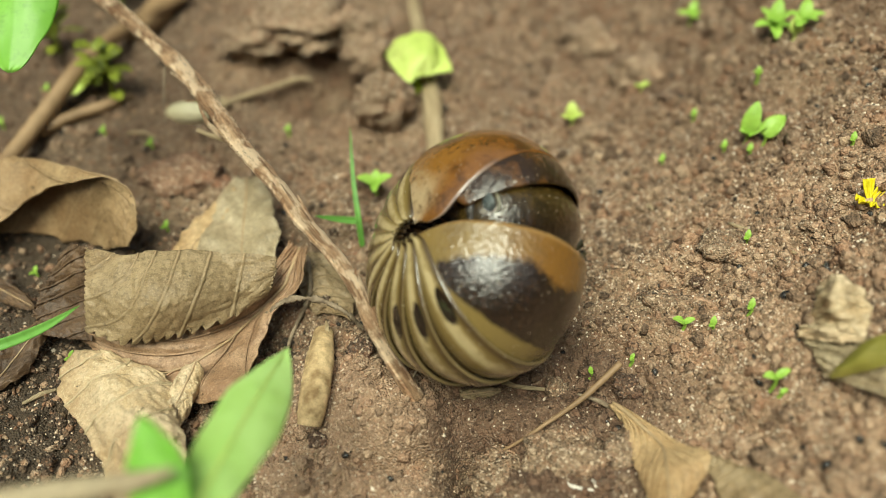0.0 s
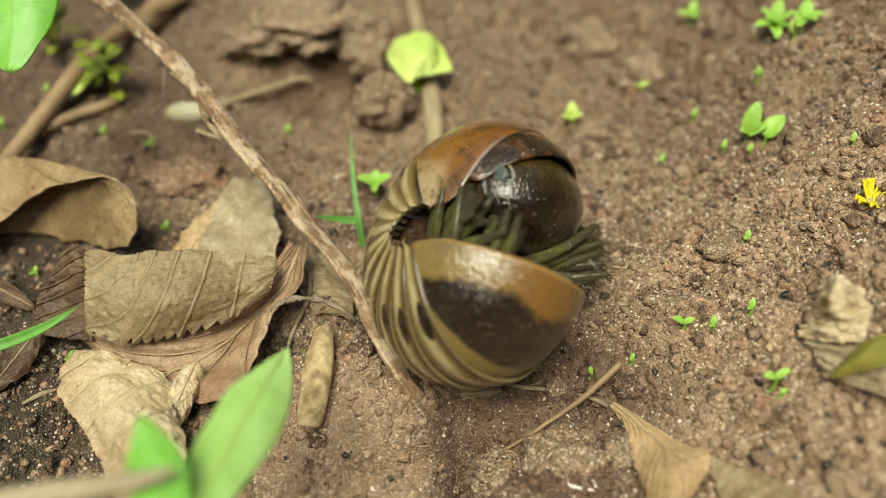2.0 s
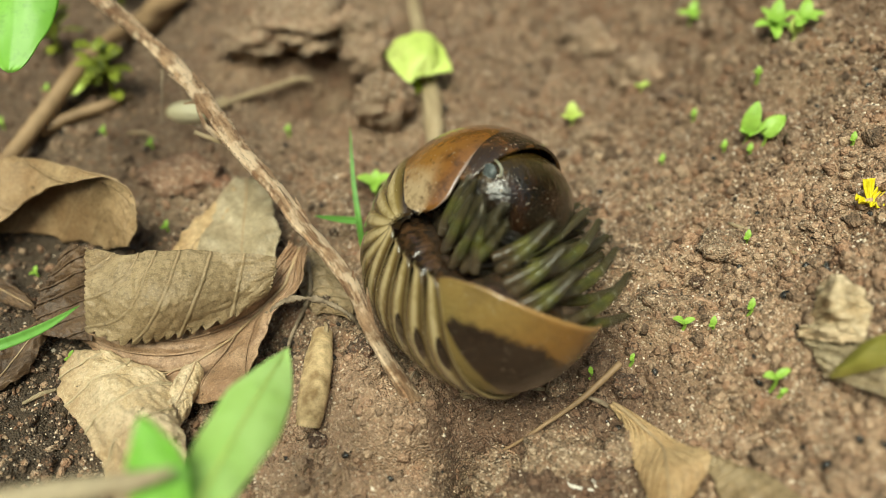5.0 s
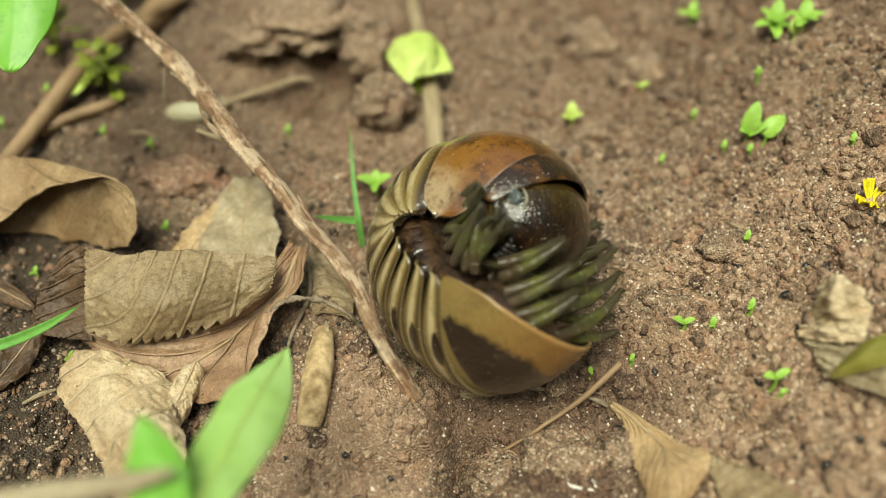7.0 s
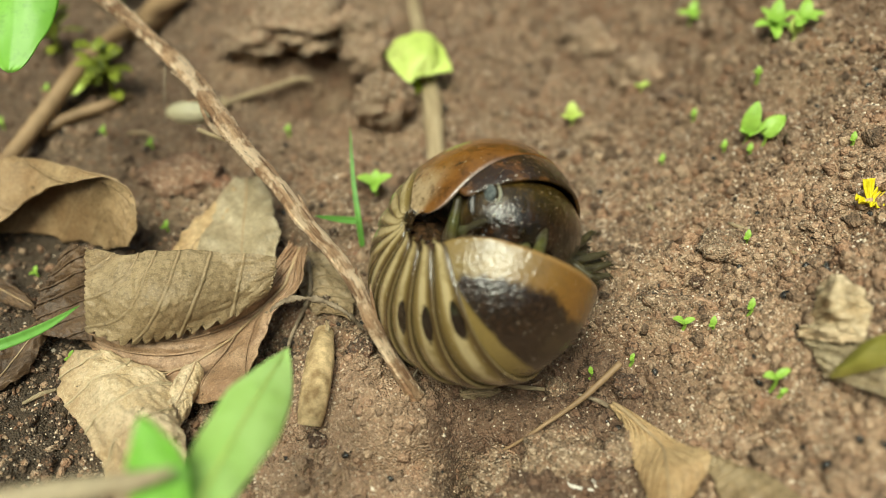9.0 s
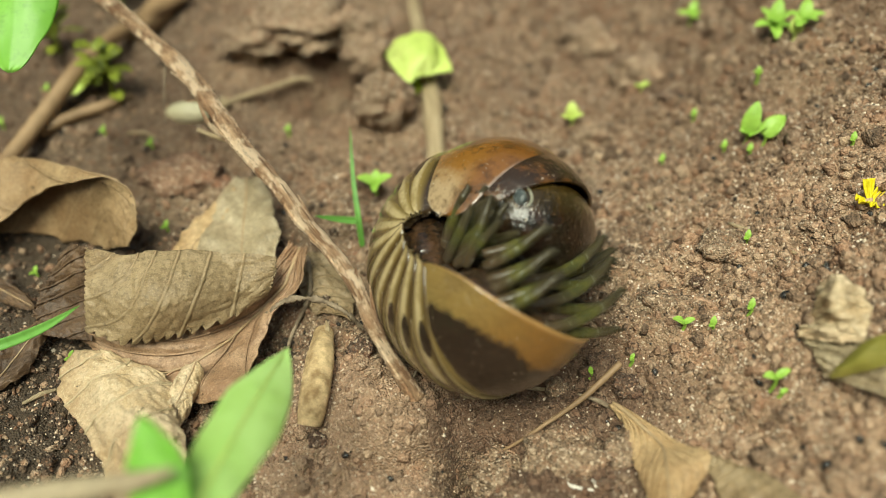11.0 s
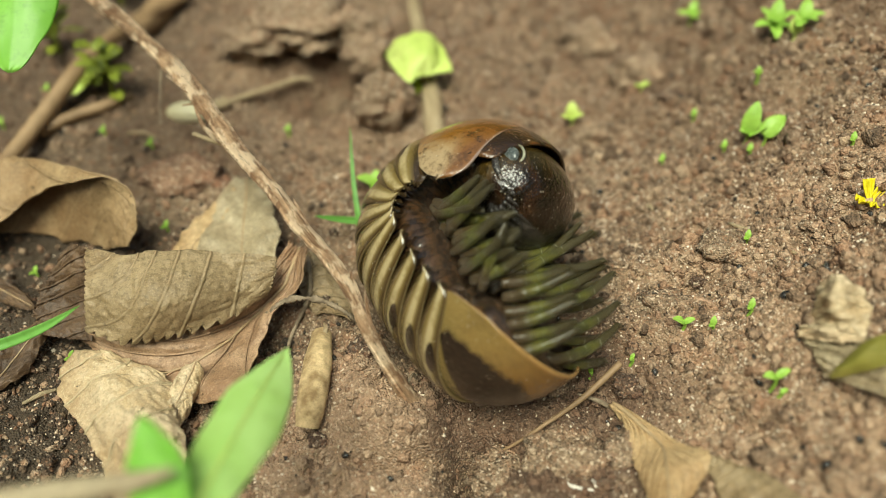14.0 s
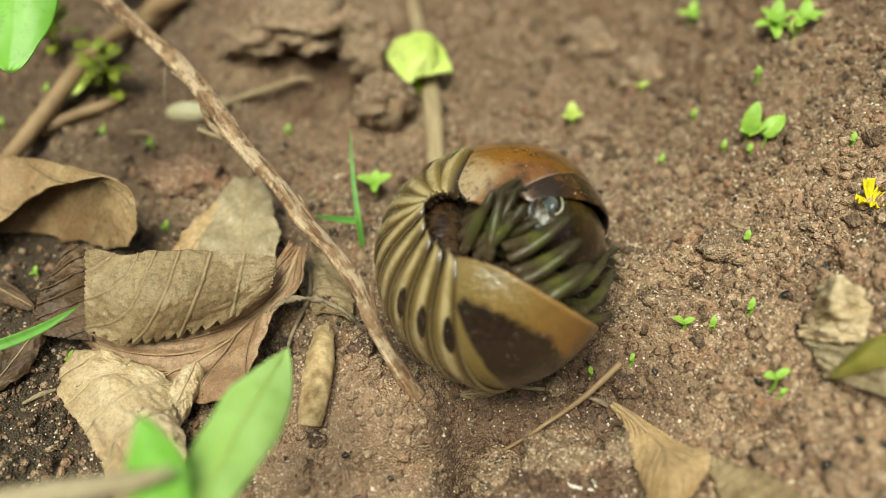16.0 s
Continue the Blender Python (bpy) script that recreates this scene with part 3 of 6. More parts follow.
def leaf(name, label, base, tip, width, material, category="dead leaf", face=(0, -0.2, 1), arch=0.0, roll=0.0, fold=0.0, teeth=0, bite=0.08,
         veins=9, relief=0.00012, wave=0.0006, shape=(0.8, 0.75), rib=VEIN, seed=1, stalk=0.0, thick=0.00018, blunt=0.03, group="", lean=0.0, n=(64, 33), sides=(1, 1), profile=None, bow=0.0, sweep=0.30, fan=0.0):
    """A leaf from base to tip: an arched, rolled or folded blade with raised veins, a midrib and perhaps a stalk."""
    length = (Vector(tip) - Vector(base)).length
    t, v = np.meshgrid(np.linspace(0, 1, n[0]), np.linspace(-1, 1, n[1]), indexing="ij")
    prof = np.sin(np.pi * np.clip(t, 0.0, 1.0) ** shape[0]) ** shape[1] * (1 - blunt) + blunt
    if profile:
        prof = np.interp(t, np.linspace(0, 1, len(profile)), profile)
    half = width / 2 * prof * np.where(v < 0, sides[0], sides[1])
    side = np.abs(v)
    phase = veins * (t - sweep * side ** 1.2 - bow * np.sin(np.pi * side) + fan * side * np.maximum(0, 1 - t) ** 1.5)
    if teeth:
        saw = (t * teeth) % 1.0
        half = half * (1 + bite * (saw - 0.5) * np.abs(v) ** 6)
    edge = 0.20 * rough(t * 6 + seed, v * 0 + np.sign(v) * 3, 1.0, seed) + (0.13 * rough(t * 19 + seed, v * 0 + np.sign(v) * 5, 1.0, seed + 3) if veins else 0)
    half = half * (1 + edge * np.abs(v) ** 3)
    x, w = length * t, half * np.abs(v)
    y, z = half * v, np.zeros_like(v)
    if roll:
        a = roll * half / (width / 2) * v
        y, z = width / 2 / roll * np.sin(a), -width / 2 / roll * (1 - np.cos(a))
    if fold:
        y, z = np.sign(v) * w * math.cos(fold), -w * math.sin(fold)
    z = z + arch * length * 4 * t * (1 - t) + lean * length * t * t
    z = z + wave * 2 * (rough(t * 4, v * 1.3, 1.0, seed + 11) + 0.5 * rough(t * 11, v * 3, 1.0, seed + 12)) * (0.3 + np.abs(v))
    if veins:
        z = z + relief * np.maximum(0, np.cos(2 * np.pi * phase)) ** 14 * np.minimum(1, np.abs(v) * 6)
        z = z + relief * 1.6 * np.abs(np.sin(np.pi * phase)) ** 0.7 * np.minimum(1, np.abs(v) * 4) * np.clip(3 - 3 * np.abs(v), 0, 1)
        z = z + relief * 0.6 * rough(t * length / 0.0011, v * width / 0.0022, 1.0, seed + 20)
    top = np.stack([x, y, z], -1)
    root = thing(name, label, category, group, at=axes(base, tip, face))
    uv = np.stack([phase if veins else t * 0 + 0.5, v * 0.5 + 0.5], -1)
    part("blade", sheet("blade", top, thick, uv), material, root)
    if rib:
        mid = top[:, n[1] // 2] + np.array([0, 0, thick * 0.4])
        part("midrib", tube("midrib", mid[::4], [width * 0.009 + 0.00010, 0.00007], 40, 6), rib, root)
    if stalk:
        p = top[0, n[1] // 2]
        part("leaf_stalk", tube("leaf_stalk", [p + np.array([0.0003, 0, 0]), p + np.array([-stalk * 0.5, stalk * 0.06, -stalk * 0.1]), p + np.array([-stalk, stalk * 0.2, -stalk * 0.35])],
                                [0.0004, 0.0003], 16, 7), rib or material, root)
    return root


def draped(name, label, net, material, category="dead leaf", veins=7, sweep=0.3, fan=0.0, teeth=0, bite=0.1, toothed=1, relief=0.0002, wave=0.0005, seed=1, n=(80, 40), thick=0.00016, rib=0, vein=None):
    """A limp, bent leaf: a smooth blade hung over a coarse net of places, rows along it and three across, with veins and perhaps a toothed edge."""
    lanes = [spline([row[k] for row in net], n[0]) for k in range(3)]
    top = np.array([spline([lanes[k][i] for k in range(3)], n[1]) for i in range(n[0])])
    centre = np.array(net[len(net) // 2][1])
    t, v = np.meshgrid(np.linspace(0, 1, n[0]), np.linspace(-1, 1, n[1]), indexing="ij")
    mid = top[:, n[1] // 2][:, None]
    inset = 0.10 * (rough(t * 9 + seed, np.sign(v) * 3, 1.0, seed) + 0.6 * rough(t * 31, np.sign(v) * 5, 1.0, seed + 3)) * np.abs(v) ** 4
    if teeth:
        inset = inset + bite * ((t * teeth) % 1.0) ** 2 * np.where(v * toothed > 0, np.abs(v) ** 9, 0)
        ends = np.maximum(0, 1 - 14 * t) + np.maximum(0, 14 * t - 13)
        top = top + (top[n[0] // 2][None] - top) * (0.03 * ends * ((v * teeth * 0.45) % 1.0) ** 2)[..., None]
    top = top + (mid - top) * inset[..., None]
    du, dv = np.gradient(top, axis=0), np.gradient(top, axis=1)
    nrm = np.cross(du, dv)
    nrm /= np.linalg.norm(nrm, axis=2)[..., None] + 1e-15
    nrm = nrm * np.where(nrm[..., 2:].mean() < 0, -1, 1)
    phase = veins * (t + sweep * (v + 1) / 2 * (np.maximum(0, 1 - t) ** fan if fan else 1.0)) if not rib else veins * (t - sweep * np.abs(v))
    lift = wave * (rough(t * 5, v * 1.6, 1.0, seed + 11) + 0.6 * rough(t * 13, v * 4, 1.0, seed + 12) + 0.3 * rough(t * 37, v * 11, 1.0, seed + 13))
    if veins:
        lift = lift + relief * np.maximum(0, np.cos(2 * np.pi * phase)) ** 40 + relief * 1.2 * np.abs(np.sin(np.pi * phase)) ** 0.7
    top = top + nrm * lift[..., None] - centre
    root = thing(name, label, category, at=Matrix.Translation(centre))
    uv = np.stack([phase if veins else t * 0 + 0.5, v * 0.5 + 0.5], -1)
    part("blade", sheet("blade", top, thick, uv), material, root)
    if veins:
        for count in range(int(np.ceil(phase.min())), int(phase.max()) + 1):
            for lanes in ((range(n[1] // 2, n[1]), range(n[1] // 2, -1, -1)) if rib else (range(n[1]),)):
                line = []
                for k in lanes[::4]:
                    along = phase[:, k]
                    if along.min() < count < along.max():
                        at = float(np.interp(count, along, np.arange(n[0])))
                        i, f = min(int(at), n[0] - 2), at - min(int(at), n[0] - 2)
                        line.append(top[i, k] * (1 - f) + top[i + 1, k] * f + nrm[i, k] * 0.00005)
                if len(line) > 3:
                    part("vein", tube("vein", line, [0.00015, 0.00011, 0.00006], 24, 5), vein or material, root)
    if rib:
        part("midrib", tube("midrib", (top[:, n[1] // 2] + nrm[:, n[1] // 2] * thick * 0.5)[::5], [0.00028, 0.00010], 40, 6), VEIN, root)
    return root


def twig(name, label, points, radii, material, category="twig", n=70, knobbly=0.14, seed=0, around=12, kind="", group=""):
    root = thing(name, label, category, group, kind, at=Matrix.Translation(points[0]))
    o = np.array(points[0])
    part("stem", tube("stem", [np.array(p) - o for p in points], radii, n, around, knobbly, seed), material, root)
    return root


def blade_of_grass(label, points, width, material=GRASS, name="grass_blade"):
    """A narrow, slightly keeled blade along a curve."""
    c = spline(points, 40)
    tan = np.gradient(c, axis=0)
    side = np.cross(tan, np.array([0.2, -0.7, 0.7]))
    side /= np.linalg.norm(side, axis=1)[:, None]
    up = np.cross(side, tan)
    up /= np.linalg.norm(up, axis=1)[:, None]
    s = np.linspace(0, 1, 40)
    w = width / 2 * (np.minimum(1, s * 8 + 0.6) * (1 - s ** 3) + 0.03)
    v = np.linspace(-1, 1, 7)
    top = c[:, None] + side[:, None] * (w[:, None] * v)[..., None] + up[:, None] * (np.abs(v)[None, :] * w[:, None] * 0.35)[..., None]
    root = thing(name, label, "grass", "blades of grass", at=Matrix.Translation(c[0]))
    part("blade", sheet("blade", top - c[0], 0.00008), material, root)
    return root


def seedling(label, base, leaves, material, stalk=0.003, name="seedling", lean=(0, 0), group="seedlings"):
    """A small sprout: a thin stalk and leaves given as (turn, tilt, length, width)."""
    root = thing(name, label, "seedling", group, at=Matrix.Translation(base))
    top = np.array([lean[0], lean[1], stalk])
    part("stalk", tube("stalk", [np.array([0, 0, -0.0008]), top * 0.5 + np.array([0.0002, 0, 0]), top], [0.00022, 0.00018], 10, 6), material, root)
    for i, (turn, tilt, length, width) in enumerate(leaves):
        length, width = length * 0.85, width * 0.78
        t, v = np.meshgrid(np.linspace(0, 1, 15), np.linspace(-1, 1, 9), indexing="ij")
        half = width / 2 * (np.sin(np.pi * np.clip(0.06 + 0.94 * t, 0, 1) ** 0.8) ** 0.65 + 0.04)
        g = np.stack([length * t, half * v, length * 0.12 * np.sin(np.pi * t) + half * 0.25 * np.abs(v)], -1)
        m = pose(0, 0, 0, 0, -tilt, turn).to_3x3()
        g = g @ np.array(m).T + top
        part("leaf", sheet("leaf", g, 0.00010), material, root)
    return root


# ---- ground ----
def ground():
    def line(low, high, step):
        fine = np.arange(low, high, step)
        out = step * np.cumsum(1.32 ** np.arange(1, 44))
        out = out[out < 70.0]
        return np.concatenate([low - out[::-1], fine, high + out])
    xs, ys = line(-0.098, 0.088, 0.00033), line(-0.040, 0.104, 0.00033)
    X, Y = np.meshgrid(xs, ys)
    Z = ground_height(X, Y)
    n, k = len(xs), len(ys)
    i = (np.arange(k - 1)[:, None] * n + np.arange(n - 1)).ravel()
    faces = np.stack([i, i + 1, i + n + 1, i + n], 1)
    me = bpy.data.meshes.new("ground")
    me.vertices.add(n * k)
    me.vertices.foreach_set("co", np.stack([X, Y, Z], -1).ravel())
    me.loops.add(faces.size)
    me.loops.foreach_set("vertex_index", faces.ravel())
    me.polygons.add(len(faces))
    me.polygons.foreach_set("loop_start", np.arange(0, faces.size, 4))
    me.polygons.foreach_set("use_smooth", np.ones(len(faces), bool))
    me.update(calc_edges=True)
    me.validate()
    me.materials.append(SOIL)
    tagged(new("ground", me), "bare crumbly brown forest soil with a bank", "soil", kind="structure")


def scatter(name, label, count, low, high, seed, material, detail, sink=0.3, area=(-0.085, 0.080, -0.034, 0.095), dense=None):
    """Loose crumbs, joined: little uneven lumps strewn over the soil."""
    rng = np.random.default_rng(seed)
    bm = bmesh.new()
    bmesh.ops.create_icosphere(bm, subdivisions=detail, radius=1)
    v0 = np.array([v.co for v in bm.verts])
    f0 = np.array([[v.index for v in f.verts] for f in bm.faces])
    bm.free()
    x, y = rng.uniform(area[0], area[1], count), rng.uniform(area[2], area[3], count)
    keep = np.hypot(x + 0.004, y - 0.001) > 0.0085
    if dense:
        keep &= rng.uniform(0, 1, count) < dense(x * 1000, y * 1000)
    x, y = x[keep], y[keep]
    m = len(x)
    r = low + (high - low) * rng.uniform(0, 1, m) ** 3.0
    z = ground_height(x, y) + r * (0.5 - sink)
    sq = rng.uniform(0.6, 1.25, (m, 1, 3))
    spin = rng.normal(size=(m, 3, 3))
    spin = np.linalg.qr(spin)[0]
    lumps = v0[None] * (1 + rng.uniform(-0.42, 0.35, (m, len(v0), 1)))
    v = np.einsum("mij,mkj->mki", spin, lumps * sq) * r[:, None, None] + np.stack([x, y, z], -1)[:, None]
    f = f0[None] + (np.arange(m) * len(v0))[:, None, None]
    me = bpy.data.meshes.new(name)
    me.from_pydata(v.reshape(-1, 3).tolist(), [], f.reshape(-1, 3).tolist())
    me.polygons.foreach_set("use_smooth", [high > 0.0005] * len(me.polygons))
    me.materials.append(material)
    return tagged(new(name, me), label, "soil", kind="stuff")


def clod(label, at, size, seed, material=CLOD, name="soil_clod", category="soil clod", sink=0.35, detail=4, turn=0):
    me = clod_mesh(name, size, seed, detail)
    me.materials.append(material)
    ob = new(name, me)
    ob.matrix_world = Matrix.Translation((at[0], at[1], at[2] + size[2] * (0.6 - sink))) @ pose(0, 0, 0, 0, 0, turn)
    return tagged(ob, label, category, "lumps of soil" if material is not STONE else "")


ground()


def undergrowth():
    """An uneven ring of dark foliage, added out of view all round the bare patch to block the low sky."""
    rng = np.random.default_rng(3)
    n, m = 120, 14
    a = np.linspace(0, 2 * np.pi, n, endpoint=False)
    top = 1.45 + 0.35 * np.sin(3 * a + 1) + rng.uniform(-0.2, 0.2, n)
    verts, faces = [], []
    for i in range(m):
        f = i / (m - 1)
        r = 1.55 + 0.25 * np.sin(5 * a + 4 * f) + rng.uniform(-0.09, 0.09, n) + 0.25 * f
        verts += list(zip(r * np.cos(a), r * np.sin(a), -0.12 + f * (top + 0.12)))
    for i in range(m - 1):
        faces += [(i * n + j, i * n + (j + 1) % n, (i + 1) * n + (j + 1) % n, (i + 1) * n + j) for j in range(n)]
    me = mesh("backdrop", verts, faces)
    me.materials.append(plain_material("sky_blocking_foliage", (0.030, 0.040, 0.012), (0.070, 0.085, 0.028), 9, 0.8, 0.6, 0.02))
    tagged(new("backdrop", me), "uneven dark foliage ring added to block the low sky", "undergrowth", kind="structure")


undergrowth()

# ---- the pill millipede: plates on a chain that curls and uncurls ----
R, WIDE, HINGE = 0.01342, 0.820, 0.623      # radius of the rolled animal, its half width and the hinge ring as shares of it
JOINTS = [60 + 23.2 * i for i in range(11)] + [345]


def plate_grid(mid, rear, front, tip, lam_end, tilt, swing=0.0, nu=61, nv=17, rim=0.010, lift=0.0, bulge=0.0, blunt=0.93, blunt_rear=None):
    """The outer face of a plate of the rolled ball. mid, rear, front: degrees round the axis; tip: its half breadth at the sides."""
    lam = np.radians(np.linspace(-lam_end, lam_end, nu))[:, None]
    q = np.linspace(-1, 1, nv)[None, :]
    def close(b):
        e = np.clip((np.abs(lam) - np.radians(lam_end * b)) / np.radians(lam_end * (1 - b)), 0, 1)
        return np.sqrt(np.maximum(0.0, 1 - e * e)) * 0.97 + 0.03
    a_r = (np.arctan(np.cos(lam) * np.tan(np.radians(mid - rear))) + tip) * close(blunt_rear or blunt)
    a_f = (np.arctan(np.cos(lam) * np.tan(np.radians(front - mid))) + tip) * close(blunt)
    a = np.where(q < 0, q * a_r, q * a_f)
    phi = np.radians(mid) + np.radians(swing) * (np.abs(lam) / np.radians(lam_end)) ** 4
    er = np.stack([np.cos(phi), np.sin(phi)], -1)
    ef = np.stack([-np.sin(phi), np.cos(phi)], -1)
    h = 1 + lift - tilt * (q + 1) / 2 + rim * np.exp(-((q + 0.93) / 0.07) ** 2) - 0.02 * np.maximum(0, q - 0.2) ** 2
    h = h + bulge * (0.35 + (np.abs(lam) / np.radians(lam_end)) ** 2) * np.maximum(0, 1 - ((q + 0.30) / 0.85) ** 2)
    s = WIDE * np.cos(a) * np.sin(lam) * np.ones_like(a)
    p = (np.cos(a) * np.cos(lam))[..., None] * er + np.sin(a)[..., None] * ef
    g = np.concatenate([s[..., None], p], -1) * h[..., None] * R
    uv = np.stack([0.5 + 0.5 * lam / np.radians(90) * np.ones_like(a), 0.5 + 0.5 * q * np.ones_like(a)], -1)
    return g[::-1], uv[::-1]


def belly_mesh(rear, front, inner=0.12, outer=0.93, closing=False):
    """The soft body under a plate: a rounded, puckered block; the hindmost one is narrower."""
    prof = [(-0.68, 0.50), (-0.67, inner + 0.13), (-0.58, inner + 0.05), (-0.44, inner + 0.01), (-0.30, inner + 0.05), (-0.18, inner - 0.02), (0, inner - 0.04), (0.18, inner - 0.02), (0.30, inner + 0.05),
            (0.44, inner + 0.01), (0.58, inner + 0.05), (0.67, inner + 0.13), (0.68, 0.50), (0.42, 0.78), (0.22, 0.87), (0, outer - 0.02), (-0.22, 0.87), (-0.42, 0.78)]
    verts, faces, k, n = [], [], len(prof), 13
    mid, half = radians((rear + front) / 2), radians((front - rear) / 2)
    er, ef = np.array([0, math.cos(mid), math.sin(mid)]), np.array([0, -math.sin(mid), math.cos(mid)])
    for i in range(n):
        f = -1 + 2 * i / (n - 1)
        puff = 0.05 * abs(math.sin(math.pi * 2 * f)) * (1 - f * f) + 0.06 * (f ** 4)
        for j, (s, r) in enumerate(prof):
            q = r + (puff if r < 0.45 else 0.0)
            breadth = math.sin(half) * max(0.56, r)
            verts.append(tuple((er * q * (1 if r < 0.45 else math.cos(f * half)) + ef * f * breadth + np.array([s * (0.90 if closing else 1), 0, 0])) * R))
    for i in range(n - 1):
        faces += [(i * k + j, (i + 1) * k + j, (i + 1) * k + (j + 1) % k, i * k + (j + 1) % k) for j in range(k)]
    faces += [tuple(range(k)), tuple((n - 1) * k + j for j in reversed(range(k)))]
    return mesh("belly", verts, faces)


def leg_mesh(bent=1.0):
    """One walking leg along +x: six tapering joints, more or less bent, with small claws and bristles."""
    c = [np.array([0, 0, 0.0])]
    steps = ((0.17, -24), (0.21, -10), (0.22, 4), (0.20, 16), (0.18, 24), (0.16, 30))
    steps = [(l, d * bent) for l, d in steps]
    for l, d in steps:
        c.append(c[-1] + l * R * np.array([math.cos(radians(d)), 0, math.sin(radians(d))]))
    verts, faces, around = [], [], 8
    def ring(p, r, d):
        for a in np.linspace(0, 2 * np.pi, around, endpoint=False):
            verts.append(p + r * np.array([-math.sin(radians(d)) * math.sin(a), 0.92 * math.cos(a), math.cos(radians(d)) * math.sin(a)]))
    rings = 0
    girth = (0.066, 0.078, 0.080, 0.074, 0.066, 0.056, 0.030)
    for i, (l, d) in enumerate(steps):
        for f, k in ((0.02, 0.95), (0.2, 0.99), (0.6, 1.0), (0.9, 1.02), (0.98, 0.98)):
            ring(c[i] + (c[i + 1] - c[i]) * f, R * (girth[i] + (girth[i + 1] - girth[i]) * f) * k, d)
            rings += 1
    for i in range(rings - 1):
        faces += [(i * around + j, i * around + (j + 1) % around, (i + 1) * around + (j + 1) % around, (i + 1) * around + j) for j in range(around)]
    tip = len(verts)
    verts.append(c[-1] + np.array([0.05 * R, 0, -0.05 * R]))
    faces += [((rings - 1) * around + j, (rings - 1) * around + (j + 1) % around, tip) for j in range(around)]
    faces.append(tuple(reversed(range(around))))
    rng = np.random.default_rng(5)
    for i in range(110):
        k = rng.integers(2, 6) if i < 55 else rng.integers(4, 6)
        p = c[k] + (c[k + 1] - c[k]) * rng.uniform(0.1, 1)
        d = np.array([rng.uniform(0.2, 0.9), rng.uniform(-1, 1), rng.uniform(-1, 1)])
        d /= np.linalg.norm(d)
        o, b = R * 0.035, len(verts)
        s = np.cross(d, [0.3, 0.5, 0.8])
        s /= np.linalg.norm(s)
        u = np.cross(d, s)
        for a in (0, 2.09, 4.19):
            verts.append(p + d * o * 0.2 + (s * math.cos(a) + u * math.sin(a)) * R * 0.0045)
        verts.append(p + d * (o + R * rng.uniform(0.05, 0.14)))
        faces += [(b, b + 1, b + 3), (b + 1, b + 2, b + 3), (b + 2, b, b + 3)]
    return mesh("leg", verts, faces)


def egg(name, at, half, n=20, m=28):
    verts = [(at[0], at[1], at[2] + half[2]), (at[0], at[1], at[2] - half[2])]
    faces = []
    for i in range(1, n):
        th = math.pi * i / n
        for j in range(m):
            a = 2 * math.pi * j / m
            verts.append((at[0] + half[0] * math.sin(th) * math.cos(a), at[1] + half[1] * math.sin(th) * math.sin(a), at[2] + half[2] * math.cos(th)))
    for j in range(m):
        k = (j + 1) % m
        faces += [(0, 2 + j, 2 + k), (1, 2 + (n - 2) * m + k, 2 + (n - 2) * m + j)]
        faces += [(2 + i * m + j, 2 + (i + 1) * m + j, 2 + (i + 1) * m + k, 2 + i * m + k) for i in range(n - 2)]
    return mesh(name, verts, faces, [(0.5, 0.5)] * len(verts))


def ringed(s, r, phi):
    """A place of the rolled animal: across, out from the axis, degrees round it."""
    return np.array([s, r * math.cos(radians(phi)), r * math.sin(radians(phi))]) * R


millipede = thing("pill_millipede", "glossy olive and brown pill millipede half rolled on soil", "millipede")
SEGMENTS, LEGS = [], []
LEG_SHAPE, LEG_STUB = leg_mesh(), leg_mesh(0.3)
LEG_SHAPE.materials.append(LEG)
LEG_STUB.materials.append(LEG)


def belly_line(phi):
    """How far out from the rolled animal's axis the midline of its belly lies."""
    return 0.06 - 0.20 * math.exp(-((phi - 150) / 55) ** 2)


def segment(name, grid, material, label, legs_at, rear, front, inner=0.13):
    g, uv = grid
    data = sheet(name, g, 0.030 * R, uv, True)
    data.materials.append(material)
    data.materials.append(BELLY)
    seg = part(name, data, material, millipede, label)
    if rear is not None:
        part("belly", belly_mesh(rear, front, inner, 0.93, name == "rear_shield"), BELLY, seg)
    for phi in legs_at:
        for side in (-1, 1):
            leg = part("leg", LEG_SHAPE if side > 0 else LEG_STUB, LEG, seg)
            leg.scale = ((0.80, 0.84, 0.84) if phi > 290 else (1.05, 0.70, 0.70) if phi > 58 else (0.80, 0.66, 0.66)) if side > 0 else (0.26, 0.62, 0.62) if phi > 290 else (0.27, 0.58, 0.58) if phi > 200 else (0.50, 0.66, 0.66)
            LEGS.append((leg, side, phi))
    SEGMENTS.append(seg)
    return seg


segment("rear_shield", plate_grid(31, 2, 61, 0.035, 80, 0.022, nu=91, nv=41, lift=0.004, rim=0.006, blunt_rear=0.75), REAR, "tan rear shield with a large dark blotch", (14, 22, 29, 36, 44, 52), 4, 66, 0.16)
for k in range(10):
    low = 60 + 23.2 * k
    segment("tergite", plate_grid(low + 11.6, low, low + 33, 0.068, 83, 0.075, swing=-16, rim=0.0, bulge=0.050), SPOTTED if k < 3 or k > 7 else PLATE, "olive back plate with a dark hind line", (low + 4, low + 12, low + 20), low - 5, low + 28, 0.07 + belly_line(low + 12))
segment("fore_shield", plate_grid(315, 292, 341, 0.135, 84, 0.030, nu=91, nv=35, rim=0.004, blunt=0.88, swing=8), FORE, "amber-brown fore shield with a silvery edge", (298, 310, 322), 286, 334)
collar = segment("collar", plate_grid(349, 330, 368, 0.03, 64, 0.03, lift=-0.032, nu=61, nv=21, rim=0.0), COLLAR, "mottled dark brown collar behind the head", (), None, None)
